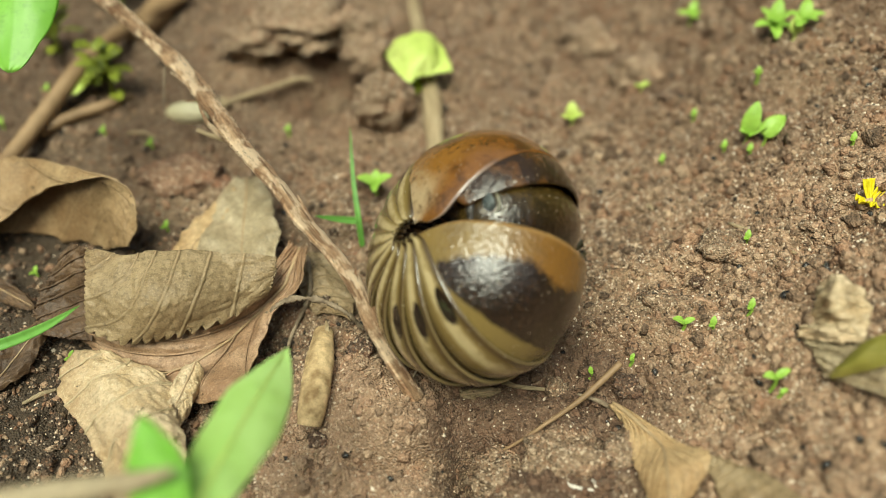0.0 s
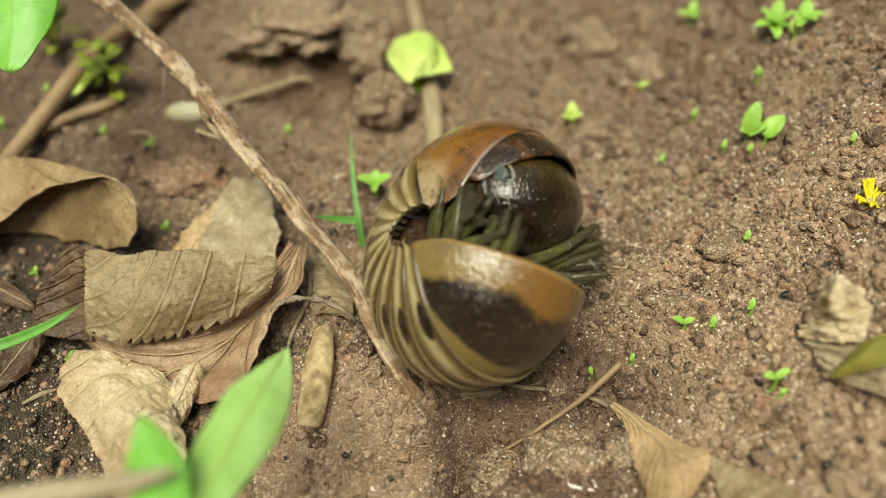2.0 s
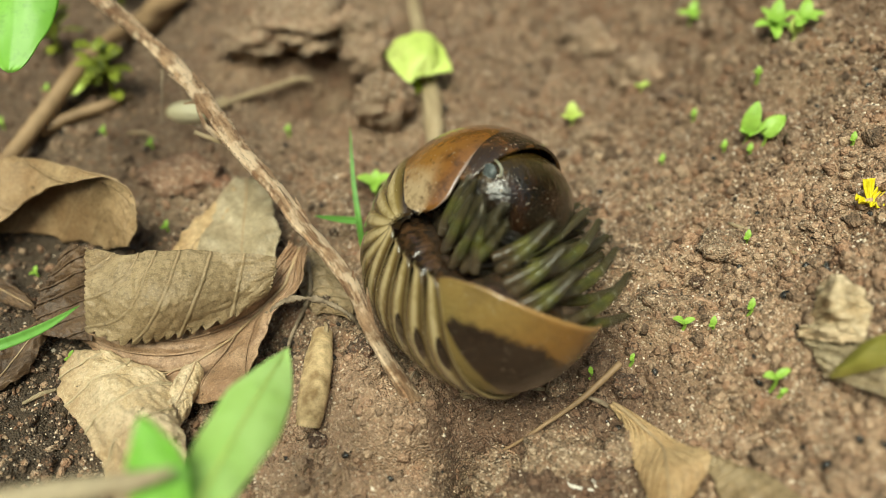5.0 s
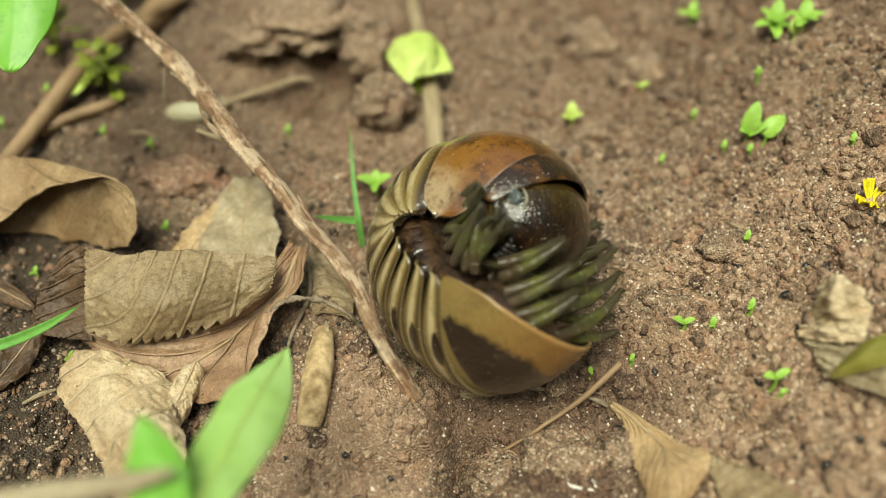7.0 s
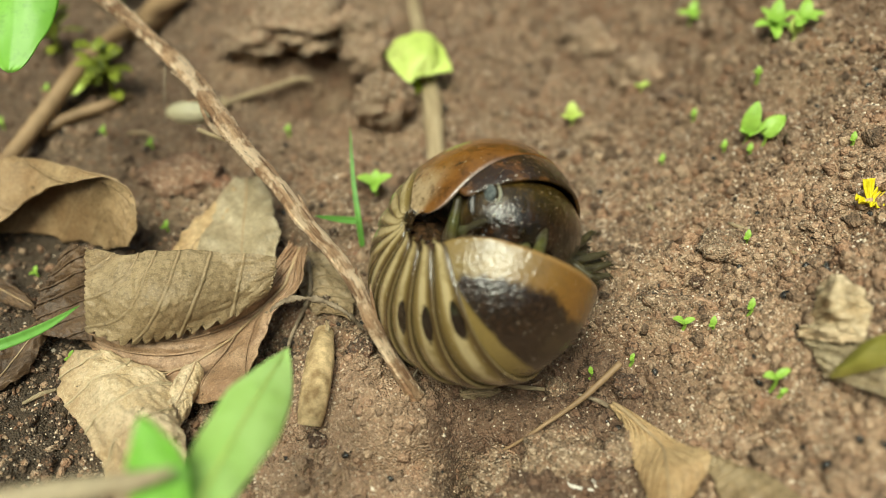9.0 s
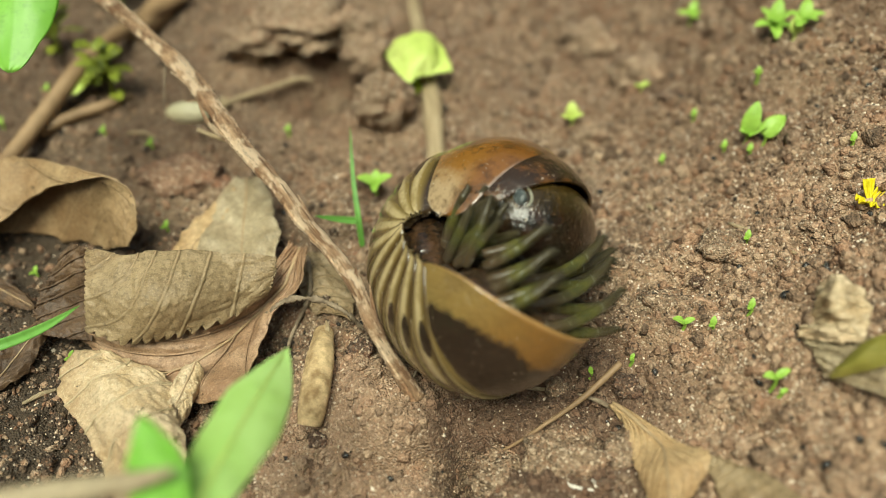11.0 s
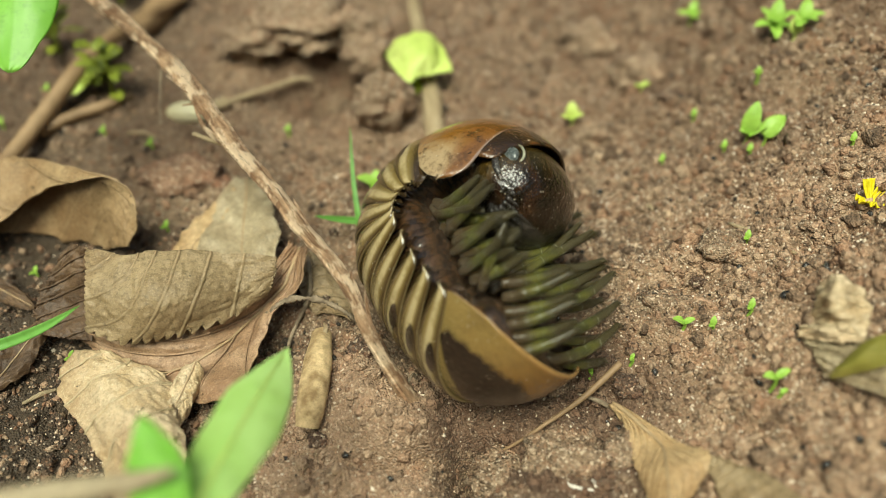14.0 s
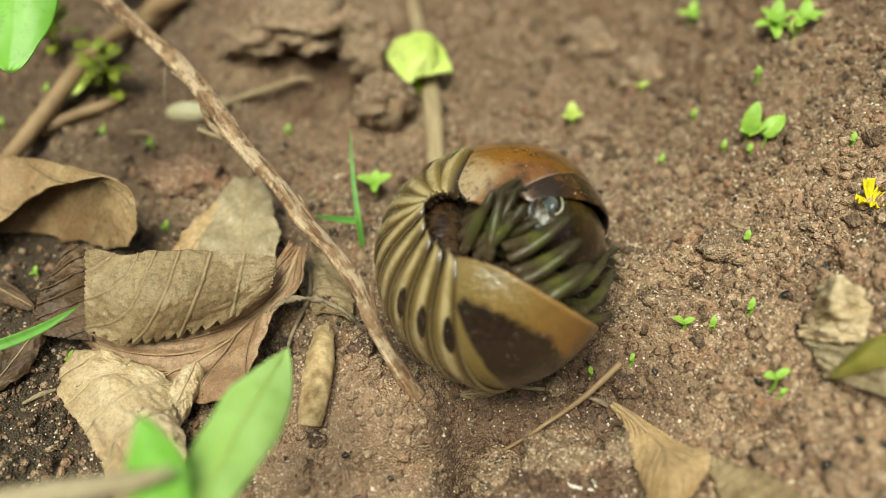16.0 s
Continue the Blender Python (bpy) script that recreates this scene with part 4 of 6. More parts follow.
HC, HA = ringed(0, 0.42, 377), radians(377)


def turned(me, at, angle):
    me.transform(Matrix.Translation(at) @ Matrix.Rotation(angle, 4, "X"))
    return me


part("head", turned(egg("head", (0, 0, 0), (0.61 * R, 0.43 * R, 0.45 * R)), HC, HA), HEAD, collar, "glossy dark olive-brown head")
for side in (-1, 1):
    part("eye", turned(egg("eye", (0, 0, 0), (0.034 * R, 0.066 * R, 0.076 * R), 14, 18), ringed(side * (0.540 if side < 0 else 0.50), 0.610, 374), HA), EYE_GREY, collar, "grey faceted eye")
    rim = [ringed(side * ((0.545 if side < 0 else 0.44) - 0.03 * abs(math.cos(a))), 0.640 + 0.075 * math.sin(a), 375 + 7.5 * math.cos(a)) for a in np.linspace(-0.4, 2.0, 9)]
    part("eye_rim", tube("eye_rim", rim, [0.007 * R, 0.013 * R, 0.007 * R], 24, 7), LEG_RING, collar, "pale rim of the eye")
    part("antenna", tube("antenna", [ringed(side * 0.50, 0.46, 378), ringed(side * 0.58, 0.44, 386), ringed(side * 0.60, 0.46, 374), ringed(side * 0.60, 0.52, 366)],
                         [0.020 * R, 0.025 * R, 0.036 * R, 0.025 * R], 20, 8), MOUTH, collar, "short clubbed antenna")
for i in range(6):
    part("mouthpart", tube("mouthpart", [ringed(-0.52, 0.50 - 0.03 * i, 402 + 5 * i), ringed(-0.2, 0.60 - 0.03 * i, 408 + 6 * i), ringed(0.25, 0.60 - 0.03 * i, 406 + 6 * i)],
                           [0.02 * R, 0.035 * R, 0.02 * R], 20, 8, 0.1, i), MOUTH, collar)
part("gullet", turned(egg("gullet", (0, 0, 0), (0.50 * R, 0.30 * R, 0.34 * R)), ringed(0, 0.30, 400), HA), MOUTH, collar, "black underside of the head")


def curl(anal, rear, fore, shield, head, fore_yaw, fore_roll, rear_yaw, rear_roll):
    """The 13 poses of the plates in the animal's space when each joint opens, swings and twists by so many degrees."""
    opening = [anal] + [rear] * 4 + [fore] * 5 + [shield, head]
    def bend(j, angle, yaw, roll):
        f = radians(JOINTS[j])
        er, ef = Vector((0, math.cos(f), math.sin(f))), Vector((0, -math.sin(f), math.cos(f)))
        h = er * (HINGE * R)
        return Matrix.Translation(h) @ Matrix.Rotation(radians(angle), 4, "X") @ Matrix.Rotation(radians(yaw), 4, er) @ Matrix.Rotation(radians(roll), 4, ef) @ Matrix.Translation(-h)
    out = [Matrix.Identity(4)] * 13
    for k in range(4, -1, -1):
        out[k] = out[k + 1] @ bend(k, opening[k], rear_yaw, rear_roll)
    for k in range(6, 13):
        out[k] = out[k - 1] @ bend(k - 1, -opening[k - 1], *((fore_yaw, fore_roll) if k < 12 else (0, 0)))
    return out


def leg_pose(side, phi, spread, sway):
    """A leg's pose under its plate: folded inwards when the animal is rolled up, spread out sideways when it opens."""
    f = radians(phi)
    odd, stray = math.sin(phi * 12.9898 + 2 * side), math.sin(phi * 78.233 + side)
    sway = sway + 0.15 * odd
    er, ef = Vector((0, math.cos(f), math.sin(f))), Vector((0, -math.sin(f), math.cos(f)))
    along = Vector((1, 0, 0))
    mid, gauge = (35, 0.27 / 20) if phi < 58 else (60 + 23.2 * int((phi - 60) / 23.2) + 11.6, 0.13 / 8) if phi < 291 else (310, 0.20 / 12)
    a = radians(mid)
    em, en = Vector((0, math.cos(a), math.sin(a))), Vector((0, -math.sin(a), math.cos(a)))
    root = em * belly_line(phi) + en * ((phi - mid) * gauge)
    if phi < 58:
        root = em * (0.10 + 0.56 * (52 - phi) / 38) - en * 0.29
    shut_base, shut = along * (side * 0.06) + er * 0.55, along * (0.15 * side) - er * 0.85 + ef * (0.30 + 0.5 * sway)
    if side > 0:
        w = min(1, max(0, (phi - 150) / 90))
        base = root + along * (-0.10 + 0.06 * w)
        out = along * (0.72 - 0.10 * w) - er * (0.55 + 0.18 * odd) + ef * (-0.22 + 0.60 * w + sway)
        if phi < 58:
            base = root + along * -0.02
            out = along * (0.80 - 0.10 * odd) - em * (0.10 + 0.5 * sway + 0.12 * odd) - en * (0.46 + 0.15 * odd)
        if phi > 290:
            n = (phi - 310) / 12
            gap = radians(-2 + 13 * n)
            shut = Vector((0.16, 0.64 * math.cos(gap), 0.30 * math.sin(gap) - 0.45 + 0.14 * n + 0.3 * sway))
            shut_base = Vector((0.66, 0.74 * math.cos(gap) - 0.24, 0.50 * math.sin(gap) + 0.14)) - shut.normalized() * 1.04
    elif phi > 200:
        base = root + along * (-0.24 - 0.14 * odd) - em * 0.01
        out = ef * (0.62 + sway + 0.25 * stray) - er * ((0.42 if phi < 290 else 0.85) + 0.16 * odd) - along * (0.10 + 0.20 * stray)
    else:
        base = root + along * -0.42
        out = -er * (0.60 + 0.20 * odd) - ef * (0.36 + 0.9 * sway + 0.22 * stray) - along * (0.16 + 0.30 * odd)
        if phi < 58:
            out = along * (0.30 + 0.15 * odd) - em * 0.12 - en * 0.60
    k = spread * spread * (3 - 2 * spread) if phi > 290 or side < 0 else spread ** 2.2
    base, out = (shut_base.lerp(base, k)) * R, shut.normalized().lerp(out.normalized(), k).normalized()
    up = (-er - out * (-er).dot(out)).normalized()
    m = Matrix((out, up.cross(out), up)).transposed().to_4x4()
    m.translation = base
    return m


# ---- twigs, stalks and roots ----
TWIG_PATH = [Vector(p) for p in [(-0.0070, -0.0124, 0.0012), (-0.01, -0.0103, 0.0063), (-0.012, -0.008, 0.0095), (-0.0139, -0.004, 0.0112), (-0.017, 0.0012, 0.0112), (-0.0208, 0.0056, 0.0122), (-0.0247, 0.0106, 0.0138), (-0.0297, 0.0162, 0.0155), (-0.0339, 0.0221, 0.0168), (-0.0392, 0.029, 0.0185), (-0.0459, 0.0358, 0.0202), (-0.0532, 0.0421, 0.0225), (-0.0612, 0.0497, 0.0245)]]
main_twig = twig("long_twig", "long pale brown twig with frayed fibrous bark, leaning on the soil",
                 [tuple(p) for p in TWIG_PATH],
                 [0.0011, 0.00075, 0.00072, 0.00080, 0.00085, 0.00094, 0.00092, 0.00100, 0.00114, 0.00118, 0.00104, 0.00108, 0.00104], BARK, n=420, knobbly=0.17, seed=4, around=18)


def strand(root, name, points, radii, material, label="", n=24, knobbly=0.1, seed=0):
    """A thin side piece of a twig, given in the place's coordinates."""
    o = np.array(root.matrix_world.translation) if root.parent is None else np.zeros(3)
    return part(name, tube(name, [np.array(p) - o for p in points], radii, n, 7, knobbly, seed), material, root, label)


strand(main_twig, "bark_fibre", [(-0.0375, 0.0261, 0.0177), (-0.0354, 0.0215, 0.0159), (-0.0325, 0.0188, 0.0146)], [0.0002, 0.0003, 0.0002], BARK, "loose bark fibre", seed=1)
strand(main_twig, "bark_fibre", [(-0.0339, 0.0204, 0.0148), (-0.0300, 0.0167, 0.0139), (-0.0260, 0.0135, 0.0128)], [0.0002, 0.00045, 0.0002], BARK, seed=2)
strand(main_twig, "bark_fibre", [(-0.0392, 0.0263, 0.0157), (-0.0373, 0.0255, 0.0164), (-0.0359, 0.0243, 0.0166)], [0.0001, 0.0002, 0.0002], BARK, seed=5)
strand(main_twig, "hanging_thread", [(-0.0434, 0.0327, 0.0172), (-0.0435, 0.0303, 0.0148), (-0.0434, 0.0272, 0.0117)], [0.00022, 0.00016, 0.00008], ROOT, "thin brown hanging thread", seed=3)
strand(main_twig, "side_stub", [(-0.0364, 0.0199, 0.0157), (-0.0346, 0.0199, 0.0147), (-0.0323, 0.0194, 0.0142)], [0.00028, 0.0003, 0.0004], STRAW, "short broken side stub", seed=6)
strand(main_twig, "twig_fork", [(-0.0112, -0.0073, 0.0069), (-0.0102, -0.0075, 0.0033), (-0.0092, -0.0098, 0.0014), (-0.0094, -0.0122, 0.0008)], [0.0006, 0.0006, 0.0005, 0.0004], BARK, seed=7)
strand(main_twig, "rootlet", [(-0.0075, -0.0100, 0.0017), (-0.0069, -0.0090, 0.0021), (-0.0065, -0.0090, 0.0012)], [0.0002, 0.00012, 0.0001], ROOT, seed=8)

rng_bark = np.random.default_rng(21)
TWIG_LINE = spline([tuple(p) for p in TWIG_PATH], 400)
for k in range(26):
    start, run = rng_bark.integers(60, 330), rng_bark.integers(10, 34)
    off = rng_bark.normal(size=3)
    off *= 0.00105 / np.linalg.norm(off)
    off[2] = abs(off[2])
    bits = [TWIG_LINE[start] + off * 0.8, TWIG_LINE[start + run // 2] + off * 1.05, TWIG_LINE[start + run] + off * rng_bark.uniform(0.9, 2.1)]
    strand(main_twig, "bark_fibre", bits, [0.00010, 0.00022, 0.00006], BARK, "loose bark fibre", 14, 0.3, 40 + k)

twig("curved_tendril", "thin curling grey rootlet hung over dead leaves",
     [(-0.0295, -0.0029, -0.0008), (-0.0274, -0.0014, 0.0006), (-0.0238, -0.0004, 0.0044), (-0.0193, -0.0014, 0.0061), (-0.0156, -0.0035, 0.0062), (-0.0138, -0.0037, 0.0035)], [0.0002, 0.00024, 0.00028, 0.00028, 0.00022, 0.0002], ROOT, "rootlet", 150, 1.1, 9, 8)
twig("curved_rootlet", "thin pale rootlet bent down from the litter", [(-0.0222, 0.0102, 0.0016), (-0.0212, 0.0036, 0.0015), (-0.0235, -0.0012, -0.0018), (-0.0232, -0.0063, -0.0011)], [0.0003, 0.0003, 0.00025], ROOT, "rootlet", 40, 0.2, 19, 7)
short_stick = twig("short_stick", "short thick beige stick, weathered and crusted with soil",
                   [(-0.0186, -0.0033, 0.0019), (-0.0184, -0.0085, 0.0030), (-0.0186, -0.0129, 0.0025), (-0.0191, -0.0156, 0.0005)], [0.0012, 0.00165, 0.0017, 0.0014], CRUST, "stick", 90, 0.06, 12, 20)
strand(short_stick, "torn_end", [(-0.0183, -0.0046, 0.0026), (-0.0180, -0.0035, 0.0032), (-0.0182, -0.0030, 0.0039)], [0.0006, 0.0003, 0.0001], STRAW, "torn splinter", seed=2)
twig("thin_twig", "thin dark twig lying across the soil", [(0.0010, -0.0174, -0.0032), (0.0039, -0.0173, -0.0012), (0.0074, -0.0161, 0.0011), (0.0121, -0.0132, 0.0023), (0.0166, -0.0101, 0.0048)],
     [0.00010, 0.00016, 0.00022, 0.0003, 0.00036], STEM, n=70, knobbly=0.2, seed=14, around=8)
twig("bark_chip", "slim reddish stalk end under the millipede", [(0.0033, -0.0087, -0.0006), (0.0049, -0.0104, 0.0007), (0.0083, -0.0105, 0.0002)], [0.0004, 0.0003, 0.0002], STRAW, "stalk", 30, 0.2, 15, 8)
twig("pale_stalk", "pale dry stalk half buried behind the lime leaf", [(-0.0110, 0.0954, -0.0003), (-0.0083, 0.0671, 0.0026), (-0.0065, 0.0540, 0.0025), (-0.0056, 0.0438, 0.0026), (-0.0051, 0.0362, 0.0014), (-0.0047, 0.0311, -0.0002)],
     [0.0011, 0.0012, 0.0013, 0.0016, 0.0016, 0.0014], STRAW, "stalk", 60, 0.12, 16, 12)
twig("thick_stem", "brown blurred stem lying on the soil", [(-0.0718, 0.0295, 0.0011), (-0.0693, 0.0383, 0.0026), (-0.0649, 0.0530, 0.0054), (-0.0631, 0.0667, 0.0034), (-0.0555, 0.0842, 0.0017)], [0.0013, 0.0014, 0.0014, 0.0013, 0.0012], STEM, "stem", 70, 0.08, 17, 12)
twig("bent_stem", "thin reddish brown stem on the soil", [(-0.0693, 0.0392, 0.0008), (-0.0655, 0.0421, 0.0015), (-0.0604, 0.0453, 0.0017), (-0.0563, 0.0480, 0.0019)], [0.0010, 0.0011, 0.0011, 0.0008], STEM, "stem", 40, 0.12, 18, 10)
twig("upper_stem", "pale brown stem among the weeds", [(-0.0618, 0.0682, 0.0020), (-0.0604, 0.0797, 0.0004), (-0.0587, 0.0875, 0.0012)], [0.0022, 0.0026, 0.0026], STEM, "stem", 30, 0.1, 28, 12)
husk = twig("husk_stalk", "cream seed husk on a straw-coloured stalk", [(-0.0408, 0.0479, 0.0006), (-0.0366, 0.0513, 0.0002), (-0.0305, 0.0564, -0.0005), (-0.0276, 0.0574, -0.0008)], [0.0005, 0.0006, 0.0005, 0.0003], STRAW, "husk", 40, 0.1, 20, 10)
part("husk", turned(egg("husk", (0, 0, 0), (0.0038, 0.0019, 0.0019)), np.array((-0.0462, 0.0444, 0.0010)) - np.array(husk.location), 0), BULB, husk, "swollen cream husk")
part("neck", tube("neck", [np.array((-0.0451, 0.0457, 0.0005)) - np.array(husk.location), np.array((-0.0427, 0.0470, 0.0005)) - np.array(husk.location), np.array((-0.0407, 0.0484, 0.0004)) - np.array(husk.location)], [0.0010, 0.0009, 0.0011], 16, 9), STRAW, husk)
twig("white_root", "thin white root on the soil", [(0.0094, -0.0228, 0.0006), (0.0101, -0.0235, 0.0009), (0.0119, -0.0245, 0.0020)], [0.00012, 0.0002, 0.00012], WHITE_ROOT, "root", 24, 0.2, 21, 7)
twig("white_root", "tiny white root on the soil", [(0.0121, -0.0229, 0.0013), (0.0123, -0.0239, 0.0021)], [0.00015, 0.0002], WHITE_ROOT, "root", 12, 0.2, 22, 7)
twig("blurred_twig", "pale weathered stick close to the lens", [(-0.0385, -0.0380, 0.0250), (-0.0323, -0.0374, 0.0256), (-0.0266, -0.0374, 0.0270), (-0.0228, -0.0373, 0.0286)], [0.0009, 0.0010, 0.0009, 0.0003], WHITE_LEAF, "stick", 50, 0.08, 23, 12)
for i, (a, b) in enumerate(((((-0.0547, 0.0383, 0.0015)), ((-0.0502, 0.0380, 0.0009))), (((0.0249, 0.0195, 0.0025)), ((0.0258, 0.0180, 0.0031))), (((0.0332, 0.0097, 0.0083)), ((0.0385, 0.0015, 0.0110))), (((-0.0028, -0.0105, -0.0005)), ((-0.0005, -0.0112, 0.0000))), (((-0.0546, -0.0109, -0.0022)), ((-0.0513, -0.0087, -0.0024))))):
    twig("straw_bit", "short dry straw scrap on the soil", [a, tuple(0.5 * (p + q) + 0.0002 for p, q in zip(a, b)), b], [0.0002, 0.00035, 0.0002], STRAW, "straw", 16, 0.2, 30 + i, 6, group="straw scraps")

# ---- dead leaves ----
leaf("fallen_leaf", "pale tan dry leaf with small holes lying behind the litter", (-0.0327, 0.0245, 0.0033), (-0.0308, 0.0074, 0.0023), 0.0112, WHITE_LEAF, face=(-0.1, -0.5, 1), fold=-0.2, wave=0.0010, profile=(0.35, 0.6, 0.8, 0.95, 1, 0.9), seed=9)
leaf("fallen_leaf", "narrow tan dry leaf lying behind the litter", (-0.0339, 0.0222, 0.0031), (-0.0392, 0.0083, 0.0019), 0.0062, TAN_LEAF, face=(-0.1, -0.5, 1), roll=0.5, wave=0.0008, seed=10, profile=(0.3, 0.7, 1, 1, 0.9, 0.7))
leaf("leaf_scrap", "small pale curled leaf scrap", (-0.0327, -0.0094, 0.0039), (-0.0343, -0.0145, 0.0024), 0.0042, PALE_LEAF, face=(0.2, -0.5, 1), roll=1.3, wave=0.0006, shape=(0.9, 0.6), blunt=0.15, seed=12, group="leaf scraps")
leaf("leaf_scrap", "small tan crumpled leaf scrap", (-0.0335, -0.0126, 0.0021), (-0.0358, -0.0182, 0.0026), 0.0040, PALE_LEAF, face=(0.2, -0.5, 1), roll=1.1, wave=0.0009, shape=(0.9, 0.5), blunt=0.2, seed=13, group="leaf scraps")
leaf("leaf_scrap", "small brown leaf scrap beside the green shoot", (-0.0278, -0.0023, -0.0005), (-0.0316, -0.0124, 0.0017), 0.0050, BROWN_LEAF, face=(0.2, -0.5, 1), roll=0.8, wave=0.0006, seed=14, group="leaf scraps")
leaf("brown_leaf", "dark brown leaf bent up among the litter", (-0.0678, 0.0079, 0.0015), (-0.0569, 0.0022, 0.0003), 0.0030, BROWN_LEAF, face=(0.2, -0.4, 1), roll=0.6, wave=0.0006, seed=15, shape=(0.8, 0.6))
leaf("brown_leaf", "dull brown dry leaf among the litter", (-0.0582, -0.0102, -0.0003), (-0.0540, -0.0002, 0.0014), 0.0045, BROWN_LEAF, face=(0.2, -0.4, 1), roll=0.5, wave=0.0008, seed=16)

twig("flat_stalk", "flat grey stalk of a dead leaf", [(0.0119, -0.0117, 0.0010), (0.0144, -0.0132, 0.0015), (0.0167, -0.0164, 0.0030)], [0.0002, 0.0003, 0.0003], ROOT, "stalk", 30, 0.15, 25, 8)
leaf("leaf_scrap", "tiny grey leaf scrap under the millipede", (-0.0018, -0.0113, 0.0002), (0.0029, -0.0105, -0.0000), 0.0017, GREY_LEAF, face=(0, -0.6, 1), roll=0.8, wave=0.0003, seed=24, n=(40, 17), group="leaf scraps")

draped("curled_leaf", "tan dry leaf arched over into a hollow curl",
       [[(-0.0696, 0.0121, 0.0014), (-0.0737, 0.0206, 0.0021), (-0.0761, 0.0282, 0.0021)], [(-0.0653, 0.0149, 0.0032), (-0.0680, 0.0233, 0.0072), (-0.0691, 0.0186, -0.0006)], [(-0.0590, 0.0166, 0.0071), (-0.0618, 0.0230, 0.0078), (-0.0633, 0.0180, -0.0011)], [(-0.0517, 0.0146, 0.0112), (-0.0558, 0.0191, 0.0094), (-0.0585, 0.0167, -0.0016)], [(-0.0475, 0.0153, 0.0110), (-0.0511, 0.0158, 0.0099), (-0.0546, 0.0154, -0.0011)], [(-0.0451, 0.0140, 0.0092), (-0.0493, 0.0154, 0.0076), (-0.0522, 0.0143, -0.0006)], [(-0.0448, 0.0115, 0.0062), (-0.0482, 0.0126, 0.0046), (-0.0509, 0.0133, 0.0001)], [(-0.0463, 0.0104, 0.0034), (-0.0485, 0.0115, 0.0021), (-0.0507, 0.0132, 0.0001)]],
       CURLED, veins=5, sweep=0.4, seed=3, n=(110, 70), wave=0.0004)
draped("toothed_leaf", "grey-brown dry leaf with a toothed edge and raised curved veins",
       [[(-0.0480, 0.0040, 0.0094), (-0.0464, -0.0020, 0.0088), (-0.0465, -0.0052, 0.0047)], [(-0.0420, 0.0017, 0.0105), (-0.0409, -0.0041, 0.0091), (-0.0421, -0.0071, 0.0042)], [(-0.0390, 0.0022, 0.0105), (-0.0374, -0.0042, 0.0097), (-0.0381, -0.0063, 0.0042)], [(-0.0352, 0.0028, 0.0100), (-0.0338, -0.0033, 0.0092), (-0.0343, -0.0052, 0.0040)], [(-0.0300, 0.0037, 0.0089), (-0.0298, 0.0001, 0.0069), (-0.0296, -0.0021, 0.0036)], [(-0.0244, 0.0038, 0.0081), (-0.0246, 0.0020, 0.0067), (-0.0260, 0.0013, 0.0042)]],
       GREY_LEAF, veins=7, sweep=0.45, fan=1.2, teeth=15, bite=0.18, seed=5, n=(230, 70), relief=0.00014, wave=0.0006, vein=VEIN)
draped("brown_leaf", "dark brown dry leaf with a ragged toothed edge",
       [[(-0.0513, 0.0069, 0.0073), (-0.0499, 0.0060, 0.0081), (-0.0482, 0.0052, 0.0082)], [(-0.0541, 0.0035, 0.0048), (-0.0516, 0.0035, 0.0048), (-0.0470, 0.0019, 0.0065)], [(-0.0552, 0.0003, 0.0031), (-0.0520, 0.0003, 0.0024), (-0.0470, -0.0007, 0.0037)], [(-0.0542, -0.0027, 0.0009), (-0.0508, -0.0040, 0.0016), (-0.0467, -0.0047, 0.0019)]],
       BROWN_LEAF, veins=6, sweep=0.3, teeth=14, bite=0.1, toothed=-1, seed=6, n=(130, 50), relief=0.0003, wave=0.0006)
draped("reddish_leaf", "broad reddish brown dry leaf with a curled rim",
       [[(-0.0240, 0.0088, 0.0059), (-0.0227, 0.0085, 0.0049), (-0.0215, 0.0084, 0.0054)], [(-0.0271, 0.0033, 0.0040), (-0.0241, 0.0036, 0.0037), (-0.0216, 0.0021, 0.0054)], [(-0.0312, -0.0013, 0.0033), (-0.0280, 0.0006, 0.0005), (-0.0245, -0.0011, 0.0033)], [(-0.0378, -0.0046, 0.0030), (-0.0314, -0.0058, 0.0015), (-0.0259, -0.0053, 0.0020)], [(-0.0458, -0.0038, 0.0025), (-0.0378, -0.0084, 0.0006), (-0.0274, -0.0125, 0.0030)], [(-0.0511, -0.0018, 0.0011), (-0.0443, -0.0066, -0.0001), (-0.0339, -0.0127, -0.0001)]],
       RED_LEAF, veins=4, sweep=0.5, seed=7, n=(120, 60), relief=0.0003, wave=0.0007, rib=1)
draped("fallen_leaf", "dull tan dry leaf lying under the long twig",
       [[(-0.0237, 0.0106, 0.0004), (-0.0209, 0.0107, 0.0021), (-0.0180, 0.0089, 0.0006)], [(-0.0228, 0.0050, 0.0008), (-0.0201, 0.0051, 0.0011), (-0.0156, 0.0038, 0.0004)], [(-0.0202, 0.0009, 0.0001), (-0.0180, 0.0010, 0.0004), (-0.0153, -0.0016, 0.0020)]],
       GREY_LEAF, veins=6, seed=27, n=(70, 44), wave=0.0008)
